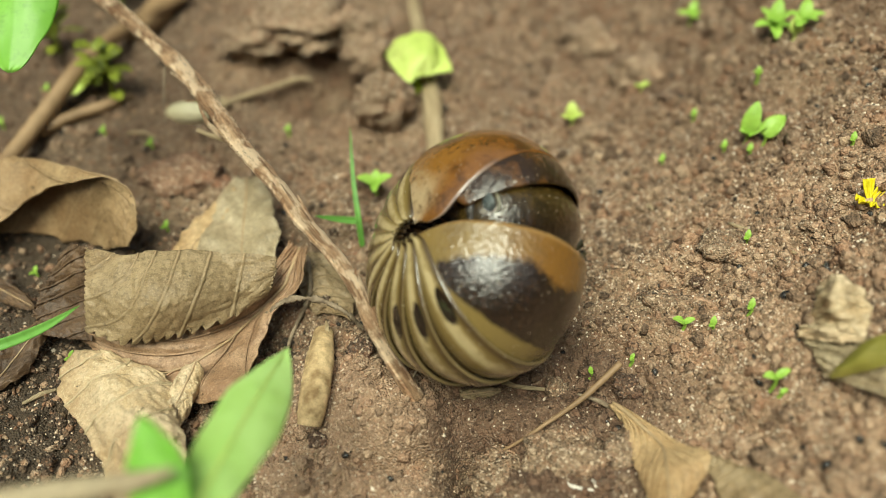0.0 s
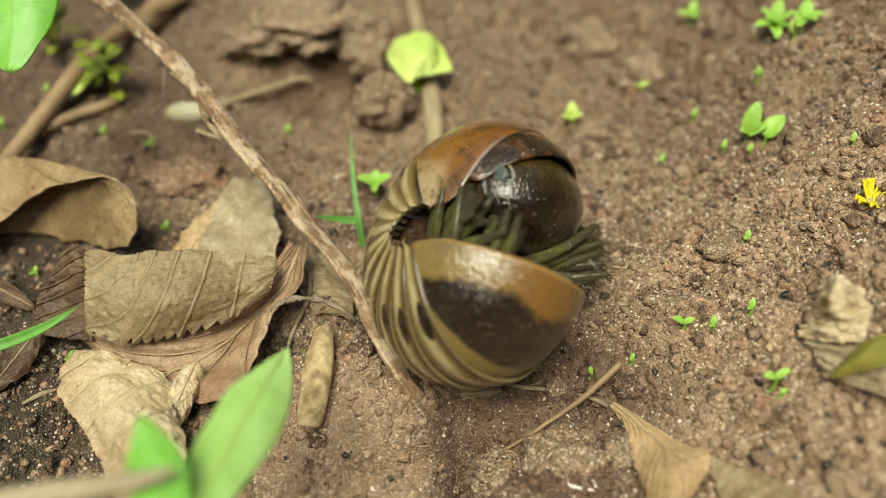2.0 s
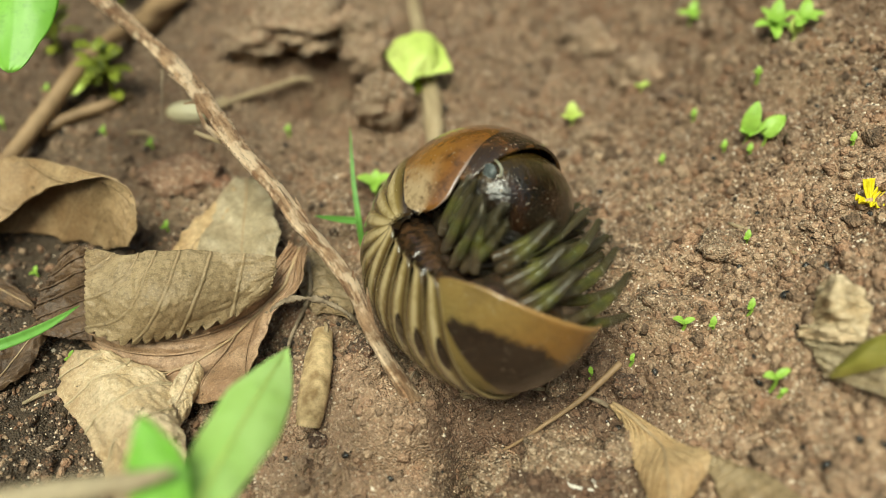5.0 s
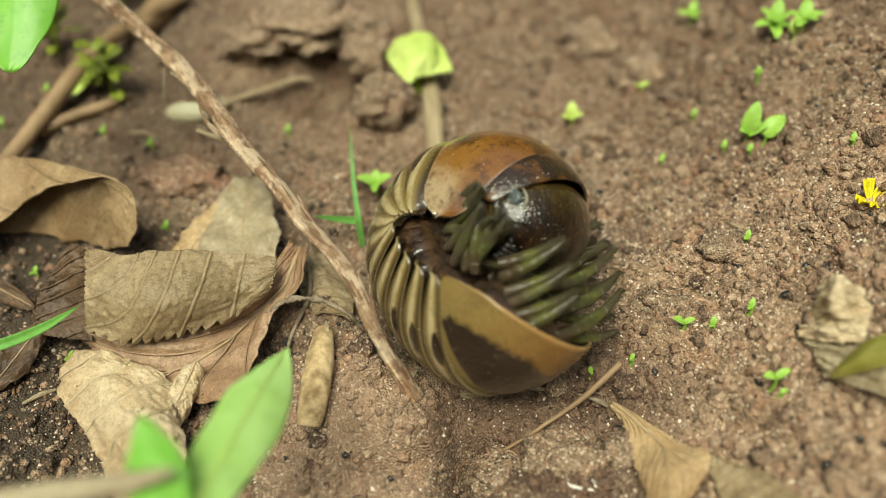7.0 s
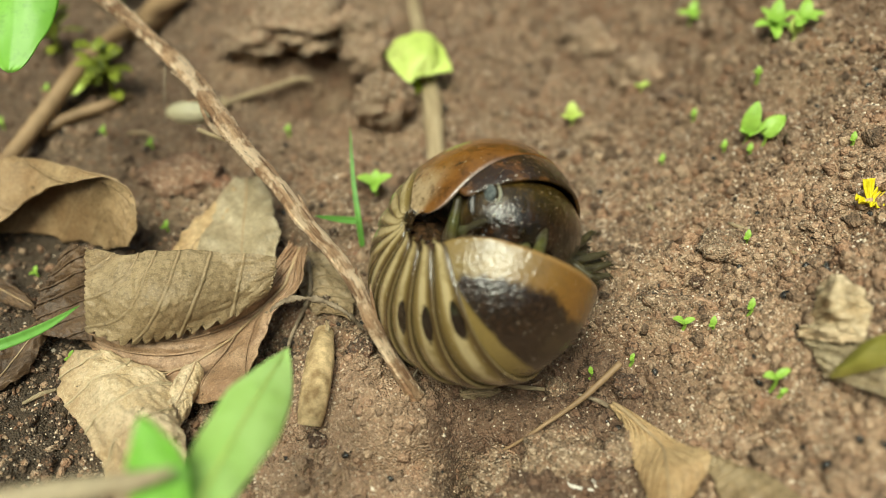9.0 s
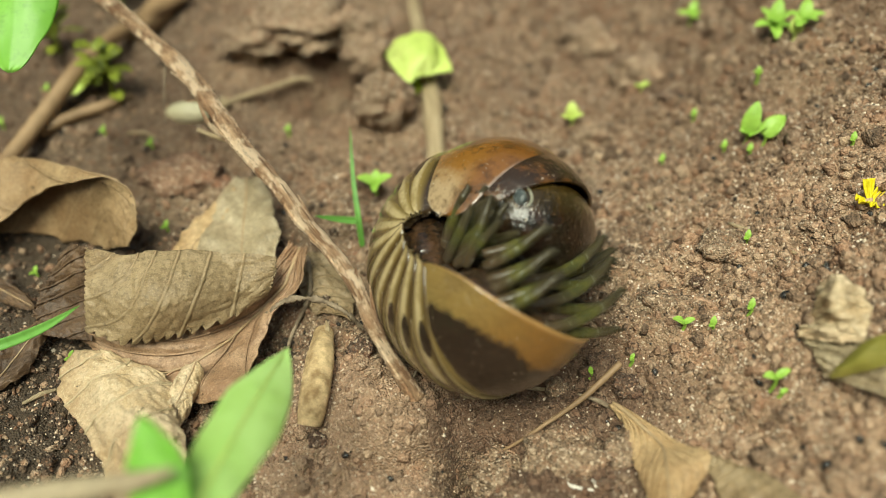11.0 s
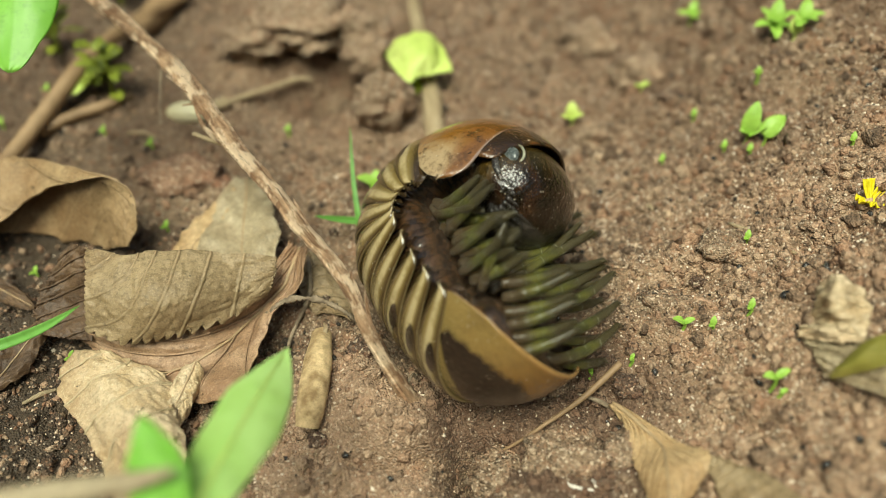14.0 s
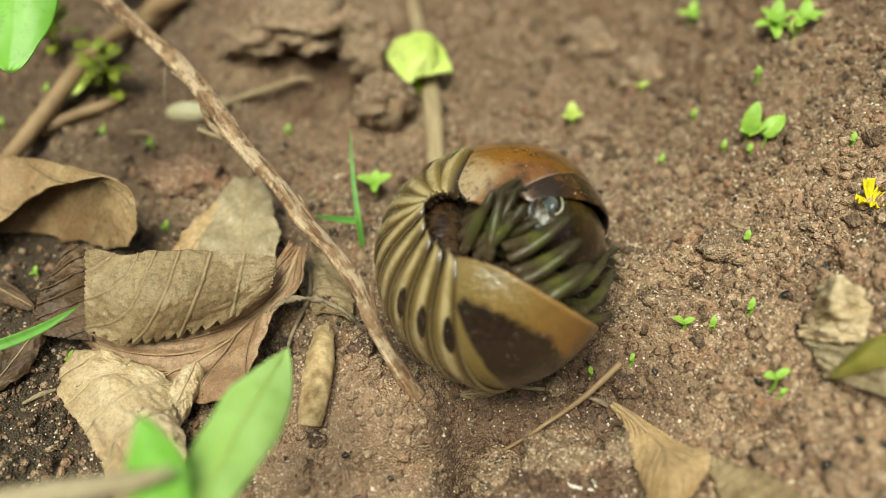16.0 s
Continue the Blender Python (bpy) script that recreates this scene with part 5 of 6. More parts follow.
draped("pale_leaf", "pale cream dry leaf, torn and bent over",
       [[(-0.0484, -0.0056, 0.0012), (-0.0455, -0.0061, 0.0023), (-0.0435, -0.0065, 0.0017)], [(-0.0505, -0.0093, -0.0007), (-0.0425, -0.0099, 0.0028), (-0.0359, -0.0108, 0.0017)], [(-0.0459, -0.0147, -0.0001), (-0.0390, -0.0159, 0.0041), (-0.0334, -0.0157, 0.0027)], [(-0.0411, -0.0205, 0.0016), (-0.0356, -0.0217, 0.0056), (-0.0310, -0.0215, 0.0041)], [(-0.0369, -0.0269, 0.0040), (-0.0330, -0.0272, 0.0056), (-0.0297, -0.0266, 0.0035)]],
       PALE_LEAF, veins=5, sweep=0.35, seed=11, n=(110, 70), relief=0.00022, wave=0.001)
draped("folded_leaf", "tan dry leaf tapering to its stalk",
       [[(0.0150, -0.0140, 0.0023), (0.0152, -0.0147, 0.0031), (0.0161, -0.0137, 0.0018)], [(0.0162, -0.0170, 0.0028), (0.0173, -0.0177, 0.0042), (0.0188, -0.0179, 0.0041)], [(0.0165, -0.0203, 0.0026), (0.0191, -0.0210, 0.0049), (0.0216, -0.0214, 0.0055)], [(0.0166, -0.0236, 0.0036), (0.0185, -0.0251, 0.0070), (0.0231, -0.0239, 0.0074)], [(0.0169, -0.0278, 0.0046), (0.0180, -0.0290, 0.0071), (0.0200, -0.0283, 0.0062)]],
       TAN_LEAF, veins=8, sweep=0.5, seed=19, n=(90, 50), relief=0.00016, wave=0.0003, rib=1)
draped("folded_leaf", "brown dry leaf tucked beside another",
       [[(0.0228, -0.0236, 0.0058), (0.0236, -0.0234, 0.0065), (0.0249, -0.0231, 0.0056)], [(0.0233, -0.0255, 0.0060), (0.0257, -0.0256, 0.0075), (0.0278, -0.0255, 0.0072)], [(0.0239, -0.0285, 0.0058), (0.0266, -0.0293, 0.0084), (0.0309, -0.0295, 0.0088)]],
       GREY_LEAF, veins=7, sweep=0.4, seed=20, n=(70, 40), relief=0.00015, wave=0.0004)
draped("bleached_leaf", "pale crumpled leaf on the bank",
       [[(0.0375, -0.0073, 0.0156), (0.0371, -0.0099, 0.0190), (0.0395, -0.0102, 0.0173)], [(0.0356, -0.0099, 0.0148), (0.0357, -0.0125, 0.0186), (0.0398, -0.0124, 0.0172)], [(0.0347, -0.0112, 0.0133), (0.0360, -0.0139, 0.0163), (0.0387, -0.0150, 0.0168)], [(0.0340, -0.0125, 0.0125), (0.0360, -0.0148, 0.0148), (0.0381, -0.0161, 0.0163)]],
       PALE_LEAF, veins=5, seed=21, n=(60, 44), wave=0.0012)
draped("bleached_leaf", "bleached grey-green leaf lying on the bank",
       [[(0.0340, -0.0120, 0.0125), (0.0373, -0.0151, 0.0150), (0.0400, -0.0171, 0.0190)], [(0.0348, -0.0146, 0.0125), (0.0370, -0.0174, 0.0149), (0.0403, -0.0194, 0.0174)], [(0.0352, -0.0174, 0.0122), (0.0373, -0.0204, 0.0143), (0.0395, -0.0230, 0.0157)]],
       WHITE_LEAF, veins=6, seed=23, n=(60, 44), wave=0.0008)
draped("olive_leaf", "olive green leaf with a pinkish stalk on the bank",
       [[(0.0393, -0.0177, 0.0201), (0.0393, -0.0186, 0.0200), (0.0391, -0.0200, 0.0196)], [(0.0373, -0.0172, 0.0178), (0.0370, -0.0185, 0.0179), (0.0378, -0.0201, 0.0175)], [(0.0357, -0.0177, 0.0153), (0.0353, -0.0188, 0.0157), (0.0361, -0.0192, 0.0151)], [(0.0345, -0.0186, 0.0141), (0.0346, -0.0188, 0.0141), (0.0348, -0.0189, 0.0141)]],
       OLIVE, veins=0, seed=22, n=(50, 30), wave=0.0002, category='leaf')

# ---- green plants ----
leaf("green_leaf", "broad fresh green leaf close to the lens", (-0.0221, -0.04, 0.0255), (-0.0194, -0.0167, 0.0158), 0.0059, GREEN, "leaf", face=(0.1, -0.7, 1), roll=0.5, wave=0.0002, veins=0, profile=(0.55, 0.62, 0.75, 0.88, 1.0, 1.05, 1.0, 0.88, 0.66, 0.36, 0.03), rib=LIME, seed=31, arch=0.03)
leaf("green_leaf", "small fresh green leaf close to the lens", (-0.0227, -0.0412, 0.0260), (-0.0265, -0.0323, 0.0279), 0.0046, DEEP_GREEN, "leaf", face=(0.3, -0.8, 1), roll=0.4, wave=0.0002, veins=0, rib=None, seed=32)
leaf("green_leaf", "fresh green leaf hanging over the litter", (-0.0556, 0.0319, 0.0383), (-0.0560, 0.0171, 0.0264), 0.0092, DEEP_GREEN, "leaf", face=(0, -0.8, 1), roll=0.5, wave=0.0002, veins=0, rib=None, shape=(0.8, 0.5), seed=33)
blade_of_grass("upright thin green grass blade", [(-0.0152, 0.0137, 0.0000), (-0.0156, 0.0154, 0.0041), (-0.0164, 0.0199, 0.0079), (-0.0169, 0.0255, 0.0121)], 0.0008)
blade_of_grass("green grass blade lying sideways", [(-0.0152, 0.0156, 0.0032), (-0.0182, 0.0150, 0.0041), (-0.0215, 0.0143, 0.0054)], 0.0010)
blade_of_grass("grey-green grass blade hanging over dead leaves", [(-0.0588, -0.0094, 0.0055), (-0.0536, -0.0083, 0.0066), (-0.0488, -0.0076, 0.0087), (-0.0448, -0.0067, 0.0110)], 0.0013)
draped("lime_leaf", "broad lime-green leaf tilted on its stalk",
       [[(-0.0132, 0.0556, 0.0064), (-0.0136, 0.0543, 0.0055), (-0.0114, 0.0465, 0.0073)], [(-0.0108, 0.0562, 0.0082), (-0.0100, 0.0500, 0.0083), (-0.0093, 0.0442, 0.0069)], [(-0.0072, 0.0568, 0.0086), (-0.0068, 0.0499, 0.0089), (-0.0074, 0.0467, 0.0065)], [(-0.0046, 0.0555, 0.0074), (-0.0045, 0.0510, 0.0071), (-0.0046, 0.0479, 0.0063)], [(-0.0027, 0.0507, 0.0066), (-0.0025, 0.0492, 0.0067), (-0.0022, 0.0485, 0.0062)]],
       LIME, veins=0, seed=34, n=(60, 40), wave=0.0006, category='leaf')
leaf("lime_leaf", "small green leaf under the lime one", (-0.0097, 0.0458, 0.0039), (-0.0083, 0.0503, 0.0043), 0.0035, MOSSY, "leaf", face=(0, -1, 0.7), veins=0, rib=None, seed=35, wave=0.0001)

seedling("yellow-green seedling rosette on the bank", (0.0475, 0.0466, 0.0138), [(200, 10, 0.0044, 0.0025), (130, 35, 0.0040, 0.0023), (262, 0, 0.0046, 0.0023), (70, 55, 0.0050, 0.0027), (320, 15, 0.0036, 0.0021), (15, 35, 0.0040, 0.0021), (232, 45, 0.0028, 0.0018)], SPROUT, 0.002)
seedling("yellow-green seedling rosette on the bank", (0.0507, 0.0443, 0.0161), [(0, 20, 0.0038, 0.0022), (70, 45, 0.0040, 0.0024), (150, 10, 0.0034, 0.0019), (235, 5, 0.0036, 0.0023), (300, 25, 0.0030, 0.0019)], SPROUT, 0.002)
seedling("small yellow leaf of a seedling", (0.0494, 0.0429, 0.0154), [(90, 60, 0.0030, 0.0026)], LIME, 0.0012)
seedling("pale green seedling on the bank", (0.0398, 0.0630, 0.0067), [(180, 15, 0.0030, 0.0020), (60, 50, 0.0034, 0.0020), (300, 10, 0.0022, 0.0014), (10, 20, 0.0024, 0.0012)], SPROUT, 0.0018)
seedling("green seedling with two broad leaves", (0.0388, 0.0249, 0.0096), [(62, 62, 0.0058, 0.0030), (10, 25, 0.0040, 0.0024), (200, 40, 0.0022, 0.0018)], SPROUT, 0.0014)
seedling("round green leaf of a seedling", (0.0411, 0.0241, 0.0102), [(35, 35, 0.0046, 0.0034)], SPROUT, 0.0012)
seedling("thin pale green seedling sprout", (0.0428, 0.0362, 0.0118), [(80, 70, 0.0016, 0.0012), (170, 40, 0.0012, 0.0008)], SPROUT, 0.0018)
seedling("small yellow-green seedling sprout", (0.0169, 0.0405, 0.0013), [(90, 60, 0.0034, 0.0026), (0, 30, 0.0026, 0.0018), (180, 20, 0.0020, 0.0016)], LIME, 0.0012)
seedling("tiny yellow-green leaf on the soil", (0.0298, 0.0499, 0.0018), [(10, 15, 0.0020, 0.0014), (180, 10, 0.0012, 0.0010)], LIME, 0.0008)
seedling("two-leaved pale green seedling", (0.0240, -0.0066, 0.0068), [(172, 25, 0.0018, 0.0013), (10, 25, 0.0016, 0.0010)], SPROUT, 0.0010)
seedling("two-leaved green seedling on a short stalk", (0.0307, -0.0167, 0.0090), [(185, 15, 0.0019, 0.0013), (20, 25, 0.0020, 0.0011)], SPROUT, 0.0022)
seedling("tiny green leaf on the soil", (0.0312, -0.0177, 0.0095), [(20, 10, 0.0011, 0.0007)], SPROUT, 0.0004)
seedling("tiny bright green sprout", (0.0134, -0.0099, 0.0021), [(100, 60, 0.0009, 0.0007), (280, 40, 0.0008, 0.0006)], SPROUT, 0.0007)
seedling("tiny bright green sprout", (0.0181, -0.0091, 0.0036), [(60, 55, 0.0010, 0.0006), (240, 40, 0.0007, 0.0005)], SPROUT, 0.0006)
for place in ((0.0336, 0.0047, 0.0097), (0.0304, -0.0076, 0.0109), (0.0270, -0.0073, 0.0075), (0.0477, 0.0149, 0.0170), (0.0345, 0.0352, 0.0063), (0.0287, 0.0276, 0.0036), (0.0367, 0.0262, 0.0072), (-0.0503, 0.0355, 0.0006), (-0.0434, 0.0169, -0.0000), (-0.0616, 0.0117, -0.0040), (-0.0500, -0.0054, -0.0013), (-0.0709, 0.0488, 0.0019), (-0.0294, 0.0408, -0.0007), (-0.0759, 0.0407, 0.0008), (-0.0591, 0.0394, 0.0001), (-0.0542, 0.0210, -0.0006), (0.0387, 0.0223, 0.0096)):
    seedling("tiny green sprout on the soil", place, [(70, 50, 0.0014, 0.0009), (220, 30, 0.0010, 0.0007)], SPROUT, 0.0007)
seedling("soft green seedling behind the millipede", (-0.0139, 0.0242, 0.0006), [(170, 20, 0.0034, 0.0024), (20, 20, 0.0034, 0.0022), (80, 45, 0.0026, 0.0020), (270, 10, 0.0026, 0.0016)], SPROUT, 0.0020)


def weed(label, base, count, size, material, seed, spread=0.006):
    """A leafy weed: a short stalk and many leaves set round it at several heights."""
    rng = random.Random(seed)
    root = thing("weed", label, "weed", "weeds", at=Matrix.Translation(base))
    part("stalk", tube("stalk", [np.array([0, 0, -0.001]), np.array([0.0006, 0, 0.004]), np.array([0.0004, 0.0006, 0.009])], [0.0004, 0.0003], 14, 6), material, root)
    for i in range(count):
        t, v = np.meshgrid(np.linspace(0, 1, 13), np.linspace(-1, 1, 7), indexing="ij")
        length, width = size * rng.uniform(0.7, 1.2), size * rng.uniform(0.45, 0.7)
        half = width / 2 * (np.sin(np.pi * np.clip(0.05 + 0.95 * t, 0, 1) ** 0.8) ** 0.7 + 0.04)
        g = np.stack([length * t + 0.0006, half * v, -length * 0.2 * t * t + half * 0.3 * np.abs(v)], -1)
        g = g @ np.array(pose(0, 0, 0, rng.uniform(-25, 25), -rng.uniform(0, 50), i * 137 + rng.uniform(-20, 20)).to_3x3()).T
        part("leaf", sheet("leaf", g + np.array([rng.uniform(-1, 1) * spread * 0.3, rng.uniform(-1, 1) * spread * 0.3, rng.uniform(0.002, 0.009)]), 0.0001), material, root)
    return root


weed("yellow-green weed with small rounded leaves", (-0.0600, 0.0486, 0.0013), 24, 0.0034, MOSSY, 1)
weed("yellow-green weed with small rounded leaves", (-0.0744, 0.0635, 0.0007), 20, 0.0036, MOSSY, 2)
weed("dim green weed at the back", (-0.0687, 0.0828, -0.0001), 7, 0.0060, MOSSY, 3)
leaf("yellowed_leaf", "small yellowed leaf on a stem", (-0.0636, 0.0518, 0.0053), (-0.0652, 0.0458, 0.0037), 0.0030, LIME, "leaf", face=(0, -0.8, 1), veins=0, rib=None, wave=0.0001, seed=41)
leaf("yellowed_leaf", "small yellow-green leaf on a stem", (-0.0623, 0.0538, 0.0060), (-0.0633, 0.0494, 0.0044), 0.0030, MOSSY, "leaf", face=(0, -0.8, 1), veins=0, rib=None, wave=0.0001, seed=42)

flower = thing("fallen_flower", "crumpled bright yellow flower lying on the bank", "flower", at=Matrix.Translation((0.0462, 0.0044, 0.0169)))
for i, (turn, tilt, length, width) in enumerate(((100, 48, 0.0026, 0.0013), (195, 14, 0.0019, 0.0012), (320, 8, 0.0020, 0.0013), (255, 20, 0.0016, 0.0014), (35, 18, 0.0018, 0.0009))):
    t, v = np.meshgrid(np.linspace(0, 1, 13), np.linspace(-1, 1, 9), indexing="ij")
    half = width / 2 * (0.35 + 0.65 * np.sin(np.pi * 0.5 * t))
    g = np.stack([length * t, half * v, 0.0004 * np.sin(6 * v + 2 * i) * t + length * 0.1 * t * t], -1) @ np.array(pose(0, 0, 0, 0, -tilt, turn).to_3x3()).T
    part("petal", sheet("petal", g, 0.00012), PETAL, flower)

# ---- lumps of soil and stones ----
clod("flat reddish brown stone in the soil", (-0.0427, 0.0282, 0.0002), (0.0060, 0.0042, 0.0024), 1, STONE, "flat_stone", "stone", 0.5)
clod("crusty clod of dry soil over a hollow", (-0.0280, 0.0640, 0.0058), (0.0100, 0.0060, 0.0036), 2, detail=5)
clod("crusty clod of dry soil over a hollow", (-0.0190, 0.0625, 0.0040), (0.0050, 0.0040, 0.0036), 22, detail=5)
clod("crusty clod of dry soil", (-0.0370, 0.0609, 0.0045), (0.0060, 0.0045, 0.0030), 3)
clod("pale lump of dry soil", (-0.0171, 0.0580, 0.0021), (0.0042, 0.0034, 0.0040), 4)
clod("knobbly brown lump of soil", (-0.0138, 0.0417, 0.0035), (0.0046, 0.0034, 0.0046), 5)
clod("damp dark clod beside the millipede", (0.0153, -0.0088, 0.0009), (0.0026, 0.0024, 0.0020), 8, SOIL)
clod("small damp clod beside the twig", (0.0176, -0.0120, 0.0023), (0.0017, 0.0015, 0.0013), 9, DARK_SOIL)
clod("reddish clod at the foot of the bank", (0.0233, -0.0014, 0.0044), (0.0040, 0.0022, 0.0017), 10)
clod("brown clod of soil near dead leaves", (0.0039, -0.0200, -0.0041), (0.0048, 0.0036, 0.0024), 11)
clod("brown clod of soil near dead leaves", (0.0103, -0.0196, -0.0004), (0.0046, 0.0034, 0.0022), 12)
clod("small reddish crumb of soil", (0.0096, -0.0105, 0.0001), (0.0013, 0.0012, 0.0011), 13)
clod("brown lump of soil at the back", (0.0237, 0.0669, 0.0010), (0.0050, 0.0040, 0.0028), 14)
clod("brown lump of soil at the back", (0.0308, 0.0564, 0.0010), (0.0052, 0.0042, 0.0028), 15)
clod("grey-brown lump of soil", (0.0200, 0.0387, 0.0006), (0.0032, 0.0026, 0.0020), 16)
clod("reddish lump of soil on the bank", (0.0313, 0.0051, 0.0083), (0.0032, 0.0024, 0.0016), 17)
clod("dark pebble by the twig", (-0.0138, -0.0059, 0.0013), (0.0018, 0.0016, 0.0013), 18, DARK_SOIL)
clod("brown clod of soil near dead leaves", (0.0172, -0.0191, 0.0006), (0.0032, 0.0026, 0.0018), 19)
clod("charred dark crumb on the bank", (0.0281, 0.0017, 0.0058), (0.0013, 0.0008, 0.0007), 20, DARK_SOIL, detail=3)
rng_clods = random.Random(8)
for i in range(30):
    a, b, s = rng_clods.uniform(-0.075, 0.075), rng_clods.uniform(-0.03, 0.085), rng_clods.uniform(0.0008, 0.0019)
    if math.hypot(a + 0.004, b - 0.001) < 0.013:
        continue
    clod("small rounded crumb of brown soil", (a, b, float(ground_height(a, b))), (s, s * rng_clods.uniform(0.7, 1), s * rng_clods.uniform(0.5, 0.8)), 40 + i, rng_clods.choice((CLOD, CLOD, SOIL, DARK_SOIL)), detail=3, turn=rng_clods.uniform(0, 360))


def bank_dense(x, y):
    return np.clip(0.45 + 0.02 * (x - 5), np.where(y < 0, 0.50, 0.24), 1.0)


scatter("soil_crumbs", "loose brown soil crumbs", 26000, 0.00022, 0.0009, 11, CRUMB, 1, dense=bank_dense)
scatter("soil_lumps", "small uneven lumps of reddish soil", 2000, 0.0004, 0.0014, 17, CRUMB, 2, dense=bank_dense, sink=0.45)
scatter("fine_soil_grains", "fine loose soil grains", 80000, 0.00009, 0.00036, 12, CRUMB, 1, dense=bank_dense)
PEBBLE = plain_material("pale_grit", (0.46, 0.35, 0.24), (0.78, 0.67, 0.54), 500, 0.22, 0.3)
def grit_dense(x, y):
    return np.clip(0.50 + 0.022 * (x - 5), np.where(y < 0, 0.40, 0.08), 1.0)


def litter_dense(x, y):
    return np.clip(-0.035 * (x + 18), 0, 1) * np.clip(1.3 - 0.06 * y, 0.06, 1)


scatter("humus_crumbs", "dark crumbly leaf mould between dead leaves", 9000, 0.00020, 0.0011, 15, HUMUS, 1, dense=litter_dense)
scatter("pale_grit", "pale glinting grit in the soil", 46000, 0.00006, 0.00023, 13, PEBBLE, 1, dense=grit_dense)
scatter("dark_grit", "dark charcoal grit in the soil", 1500, 0.00015, 0.0006, 14, MOUTH, 1, dense=bank_dense)


def motions():
    """The millipede unrolls and rolls up again, waves its legs and nudges the twig."""
    times = [0, 0.5, 1, 1.5, 2, 2.5, 3, 3.5, 4, 6.5, 7, 7.5, 8, 8.5, 9, 11.5, 12, 12.5, 13, 13.5, 14, 14.5, 15, 15.5, 16]
    walk(millipede, [
        (0.0, pose(-0.0005, -0.0020, 0.0125, 113.2, 46.2, 14.2)),
        (0.5, pose(-0.0006, -0.0020, 0.0124, 111.9, 46.0, 12.6)),
        (1.0, pose(-0.0007, -0.0017, 0.0124, 114.4, 47.4, 15.5)),
        (1.5, pose(-0.0008, -0.0015, 0.0124, 113.2, 46.9, 14.5)),
        (2.0, pose(-0.0010, -0.0010, 0.0122, 110.5, 47.2, 11.7)),
        (2.5, pose(-0.0013, -0.0003, 0.0115, 110.4, 47.5, 13.6)),
        (3.0, pose(-0.0019, 0.0009, 0.0113, 107.2, 49.3, 15.3)),
        (3.5, pose(-0.0022, 0.0022, 0.0110, 103.6, 47.8, 20.8)),
        (4.0, pose(-0.0022, 0.0019, 0.0111, 97.7, 45.4, 19.7)),
        (6.5, pose(0.0000, 0.0018, 0.0116, 111.5, 50.2, 16.5)),
        (7.0, pose(-0.0009, 0.0027, 0.0115, 114.8, 45.2, 19.6)),
        (7.5, pose(-0.0013, 0.0026, 0.0113, 119.1, 45.3, 27.2)),
        (8.0, pose(-0.0018, 0.0022, 0.0114, 110.5, 47.1, 23.2)),
        (8.5, pose(-0.0010, 0.0001, 0.0108, 110.2, 52.8, 19.3)),
        (9.0, pose(-0.0002, -0.0002, 0.0109, 101.7, 53.8, 6.8)),
        (11.5, pose(-0.0008, 0.0024, 0.0111, 115.0, 52.4, 19.4)),
        (12.0, pose(-0.0014, 0.0044, 0.0105, 117.9, 55.4, 21.2)),
        (12.5, pose(-0.0018, 0.0059, 0.0100, 119.6, 54.9, 28.8)),
        (13.0, pose(-0.0016, 0.0054, 0.0109, 112.6, 52.1, 31.8)),
        (13.5, pose(-0.0018, 0.0051, 0.0108, 107.3, 53.2, 26.8)),
        (14.0, pose(-0.0021, 0.0045, 0.0107, 110.1, 51.9, 25.2)),
        (14.5, pose(-0.0013, 0.0040, 0.0100, 113.7, 58.6, 24.6)),
        (15.0, pose(-0.0005, 0.0013, 0.0105, 101.8, 60.6, 11.8)),
        (15.5, pose(0.0006, 0.0011, 0.0111, 108.7, 63.2, 11.3)),
        (16.0, pose(0.0008, 0.0010, 0.0122, 110.6, 61.6, 10.7)),
    ])
    anal = [-5.9, -6.4, -6.0, -5.6, -4.4, 1.2, 3.4, 4.7, 0.1, -1.0, 0.2, -1.0, -5.5, -4.3, -5.6, 2.0, 1.5, 1.2, 2.8, 0.8, -4.1, -6.4, -7.0, -7.4, -8.2]
    rear = [2.6, 2.9, 3.4, 4.5, 6.7, 8.4, 11.8, 16.1, 16.2, 11.8, 12.8, 13.1, 13.1, 8.2, 6.8, 13.9, 16.3, 19.1, 20.8, 20.8, 18.2, 15.4, 10.5, 10.0, 10.8]
    fore = [4.8, 5.5, 5.8, 6.0, 6.2, 6.7, 5.9, 5.6, 3.8, 1.5, 1.0, 0.5, 0.1, 2.5, 3.0, 2.0, 3.3, 3.8, 3.5, 3.6, 2.6, 1.7, 3.1, 3.1, 1.7]
    shield = [-2.3, -1.3, -2.8, 0.3, 3.0, 5.8, 6.1, 3.0, 8.6, 10.2, 13.6, 16.3, 15.1, 9.6, 4.4, 14.5, 13.6, 13.5, 12.2, 11.9, 13.4, 13.8, 11.2, 10.5, 8.9]
    head = [1.6, 2.2, 1.7, 2.1, 1.5, -1.1, -0.7, -1.0, 9.2, 6.9, 9.6, 11.2, 12.2, 7.0, 4.1, 10.6, 9.6, 7.2, 7.1, 7.0, 8.8, 8.3, 7.4, 6.3, 8.8]
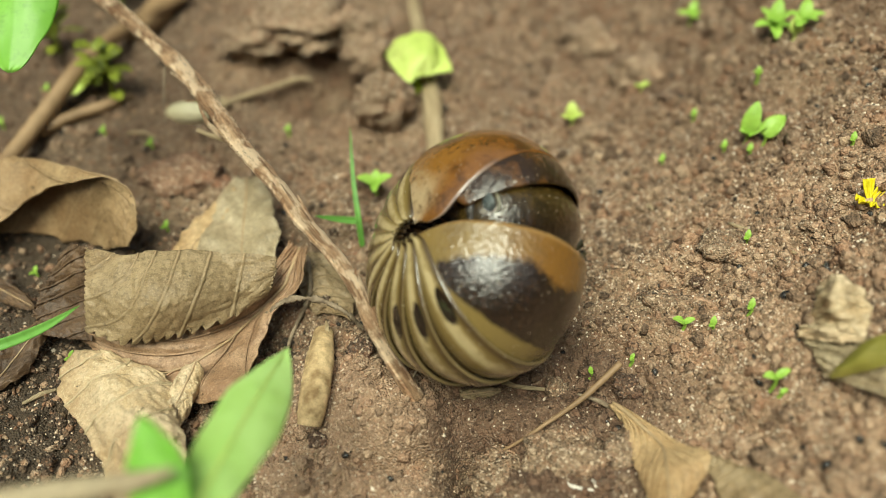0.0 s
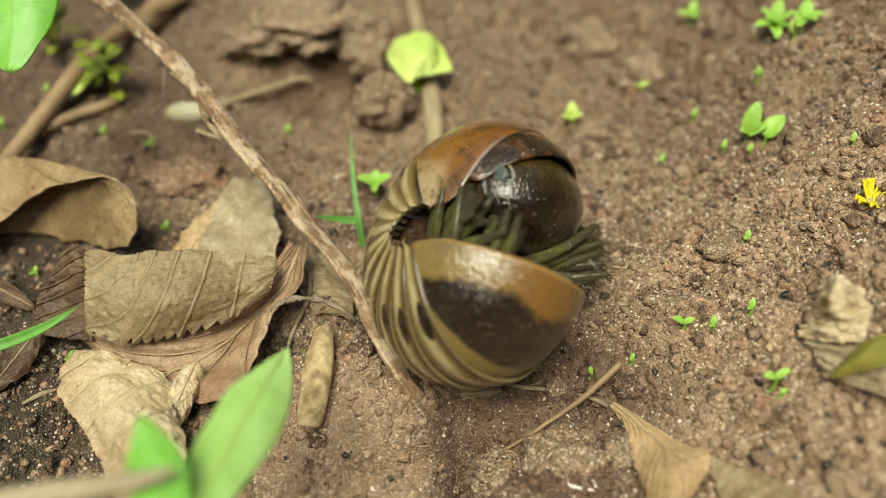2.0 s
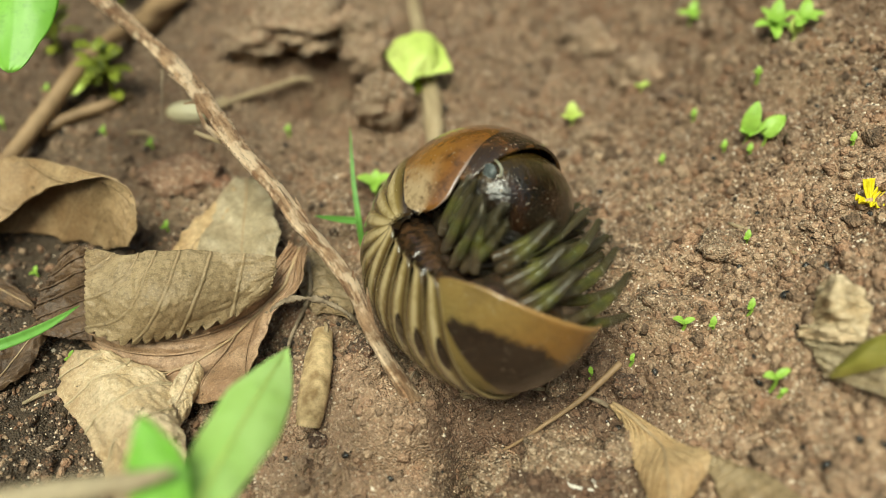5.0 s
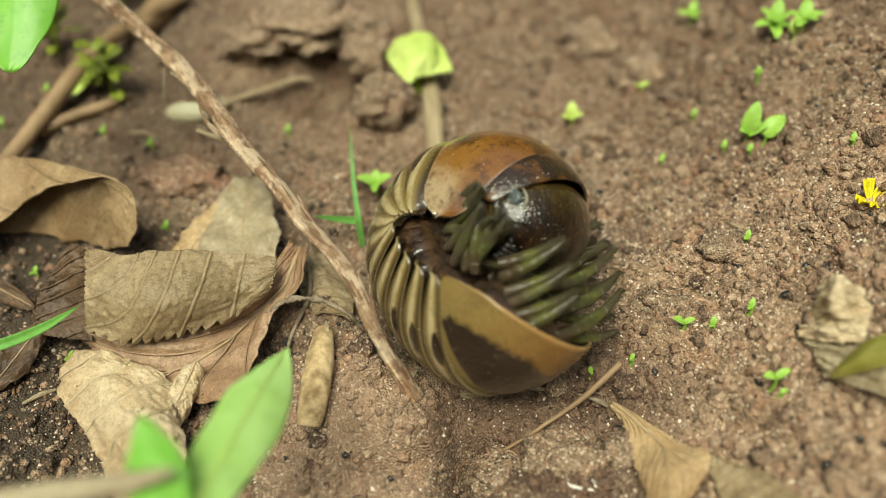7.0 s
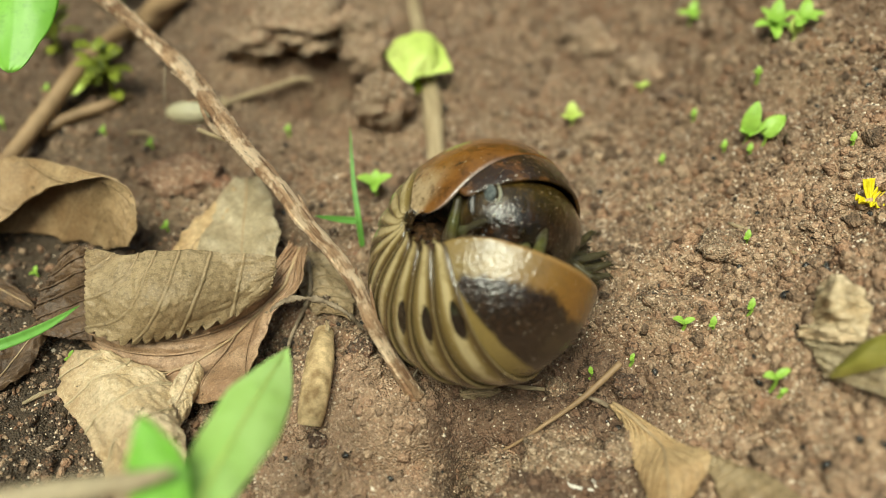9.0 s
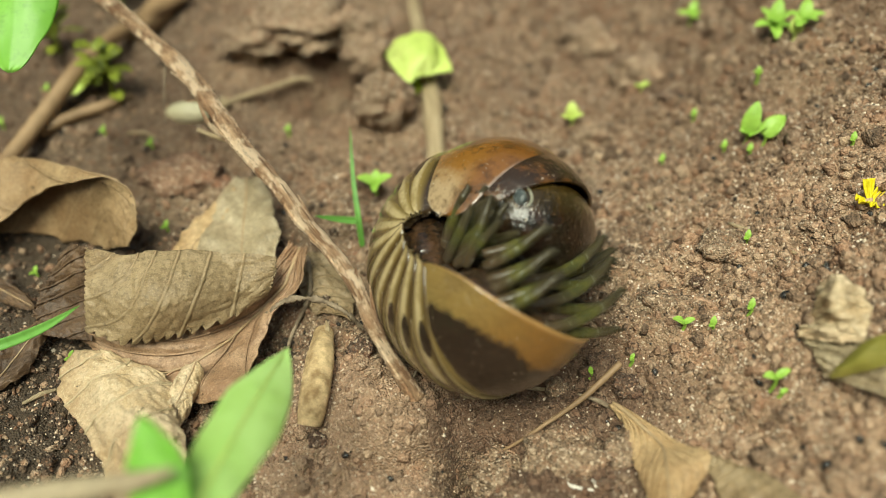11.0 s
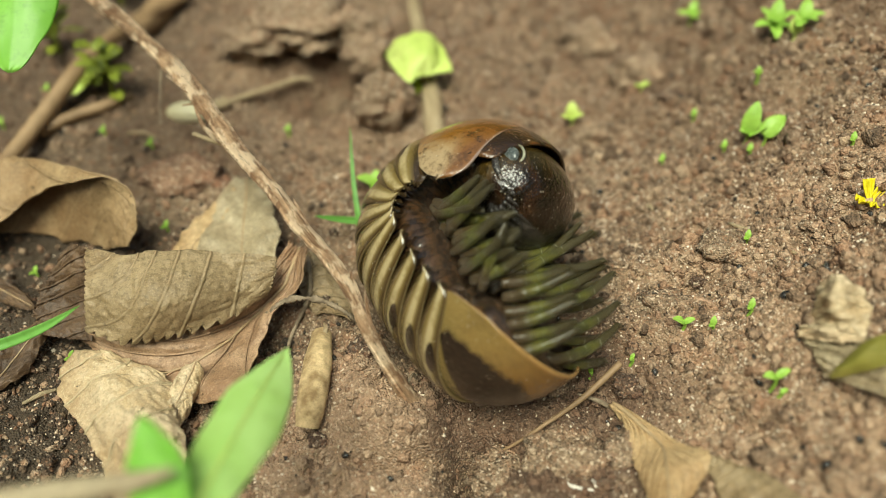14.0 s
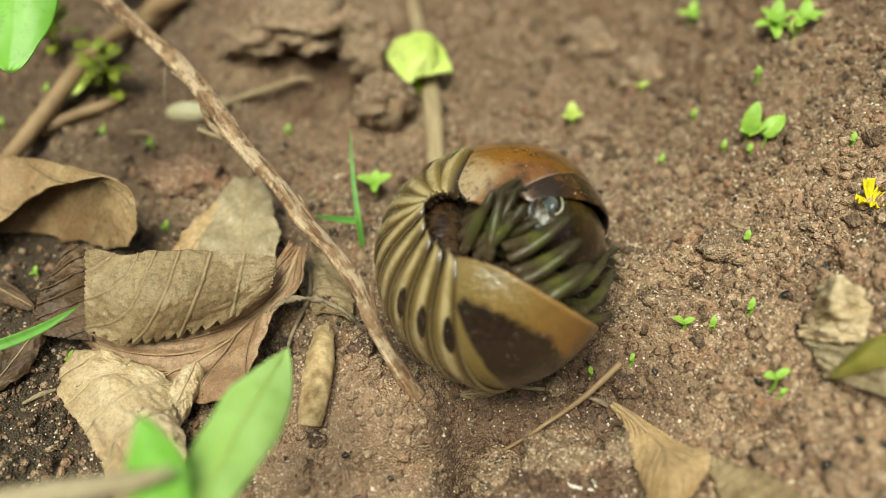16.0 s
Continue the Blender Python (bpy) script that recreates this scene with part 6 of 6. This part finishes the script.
    fore_yaw = [-3.5, -4.0, -3.2, -3.0, -3.2, -3.0, -3.1, -1.9, -3.3, -2.8, -1.9, -1.8, -2.7, -3.7, -3.8, -1.9, -0.8, 0.4, 1.0, -0.4, -0.2, -0.7, -1.8, -1.8, -1.6]
    fore_roll = [1.0, 1.6, 1.4, 1.6, 1.9, 2.0, 1.5, 1.3, 1.2, 1.5, 2.1, 1.8, 1.8, 0.2, 0.0, 2.0, 2.0, 1.6, 1.6, 1.8, 1.1, -0.8, -1.1, 0.0, 1.9]
    rear_yaw = [1.1, 1.0, 1.8, 1.5, 1.2, 1.6, 0.8, 1.2, -1.4, -1.2, -1.5, -1.6, -3.3, -2.5, -1.4, 1.1, 0.7, 1.4, 2.3, 0.7, -1.4, -1.8, -2.8, -1.9, -2.2]
    rear_roll = [0.1, 0.3, 0.1, -0.5, -1.2, -1.6, -2.6, -2.3, -2.2, -2.5, -0.8, 0.8, 0.7, -0.2, -1.4, -2.1, -1.4, -1.1, -2.2, -2.2, -1.3, -1.0, -1.8, -2.5, -2.8]
    plates = [curl(*row) for row in zip(anal, rear, fore, shield, head, fore_yaw, fore_roll, rear_yaw, rear_roll)]
    for k, seg in enumerate(SEGMENTS):
        walk(seg, [(t, p[k]) for t, p in zip(times, plates)])
    steps = np.arange(0, 16.01, 0.25)
    wide = np.interp(steps, times, rear)
    for i, (leg, side, phi) in enumerate(LEGS):
        late = phi / 40
        start, span = (3, 6) if phi < 58 else (-1, 5) if side < 0 and phi > 200 else (1.5, 5)
        walk(leg, [(float(t), leg_pose(side, phi, float(np.clip((w - start) / span, 0, 1)) * (1.0 if phi < 190 else 0.85), 0.16 * math.sin(5.5 * t + late * 3 + side))) for t, w in zip(steps, wide)])
    shift = [0, 0, 0, 0, -0.05, -0.4, -0.75, -1, -1, 0.15, 0, -0.25, -0.7, -0.3, 0.15, 0, -0.2, -0.4, -0.75, -0.8, -1, -0.45, 0, 0.15, 0.2]
    for ob, amount in ((main_twig, 1.0), (short_stick, 0.45)):
        rest = ob.matrix_world.copy()
        walk(ob, [(t, Matrix.Translation((0.00050 * k * amount, 0.00040 * k * amount, 0.0003 * k * amount)) @ rest) for t, k in zip(times, shift)])


motions()
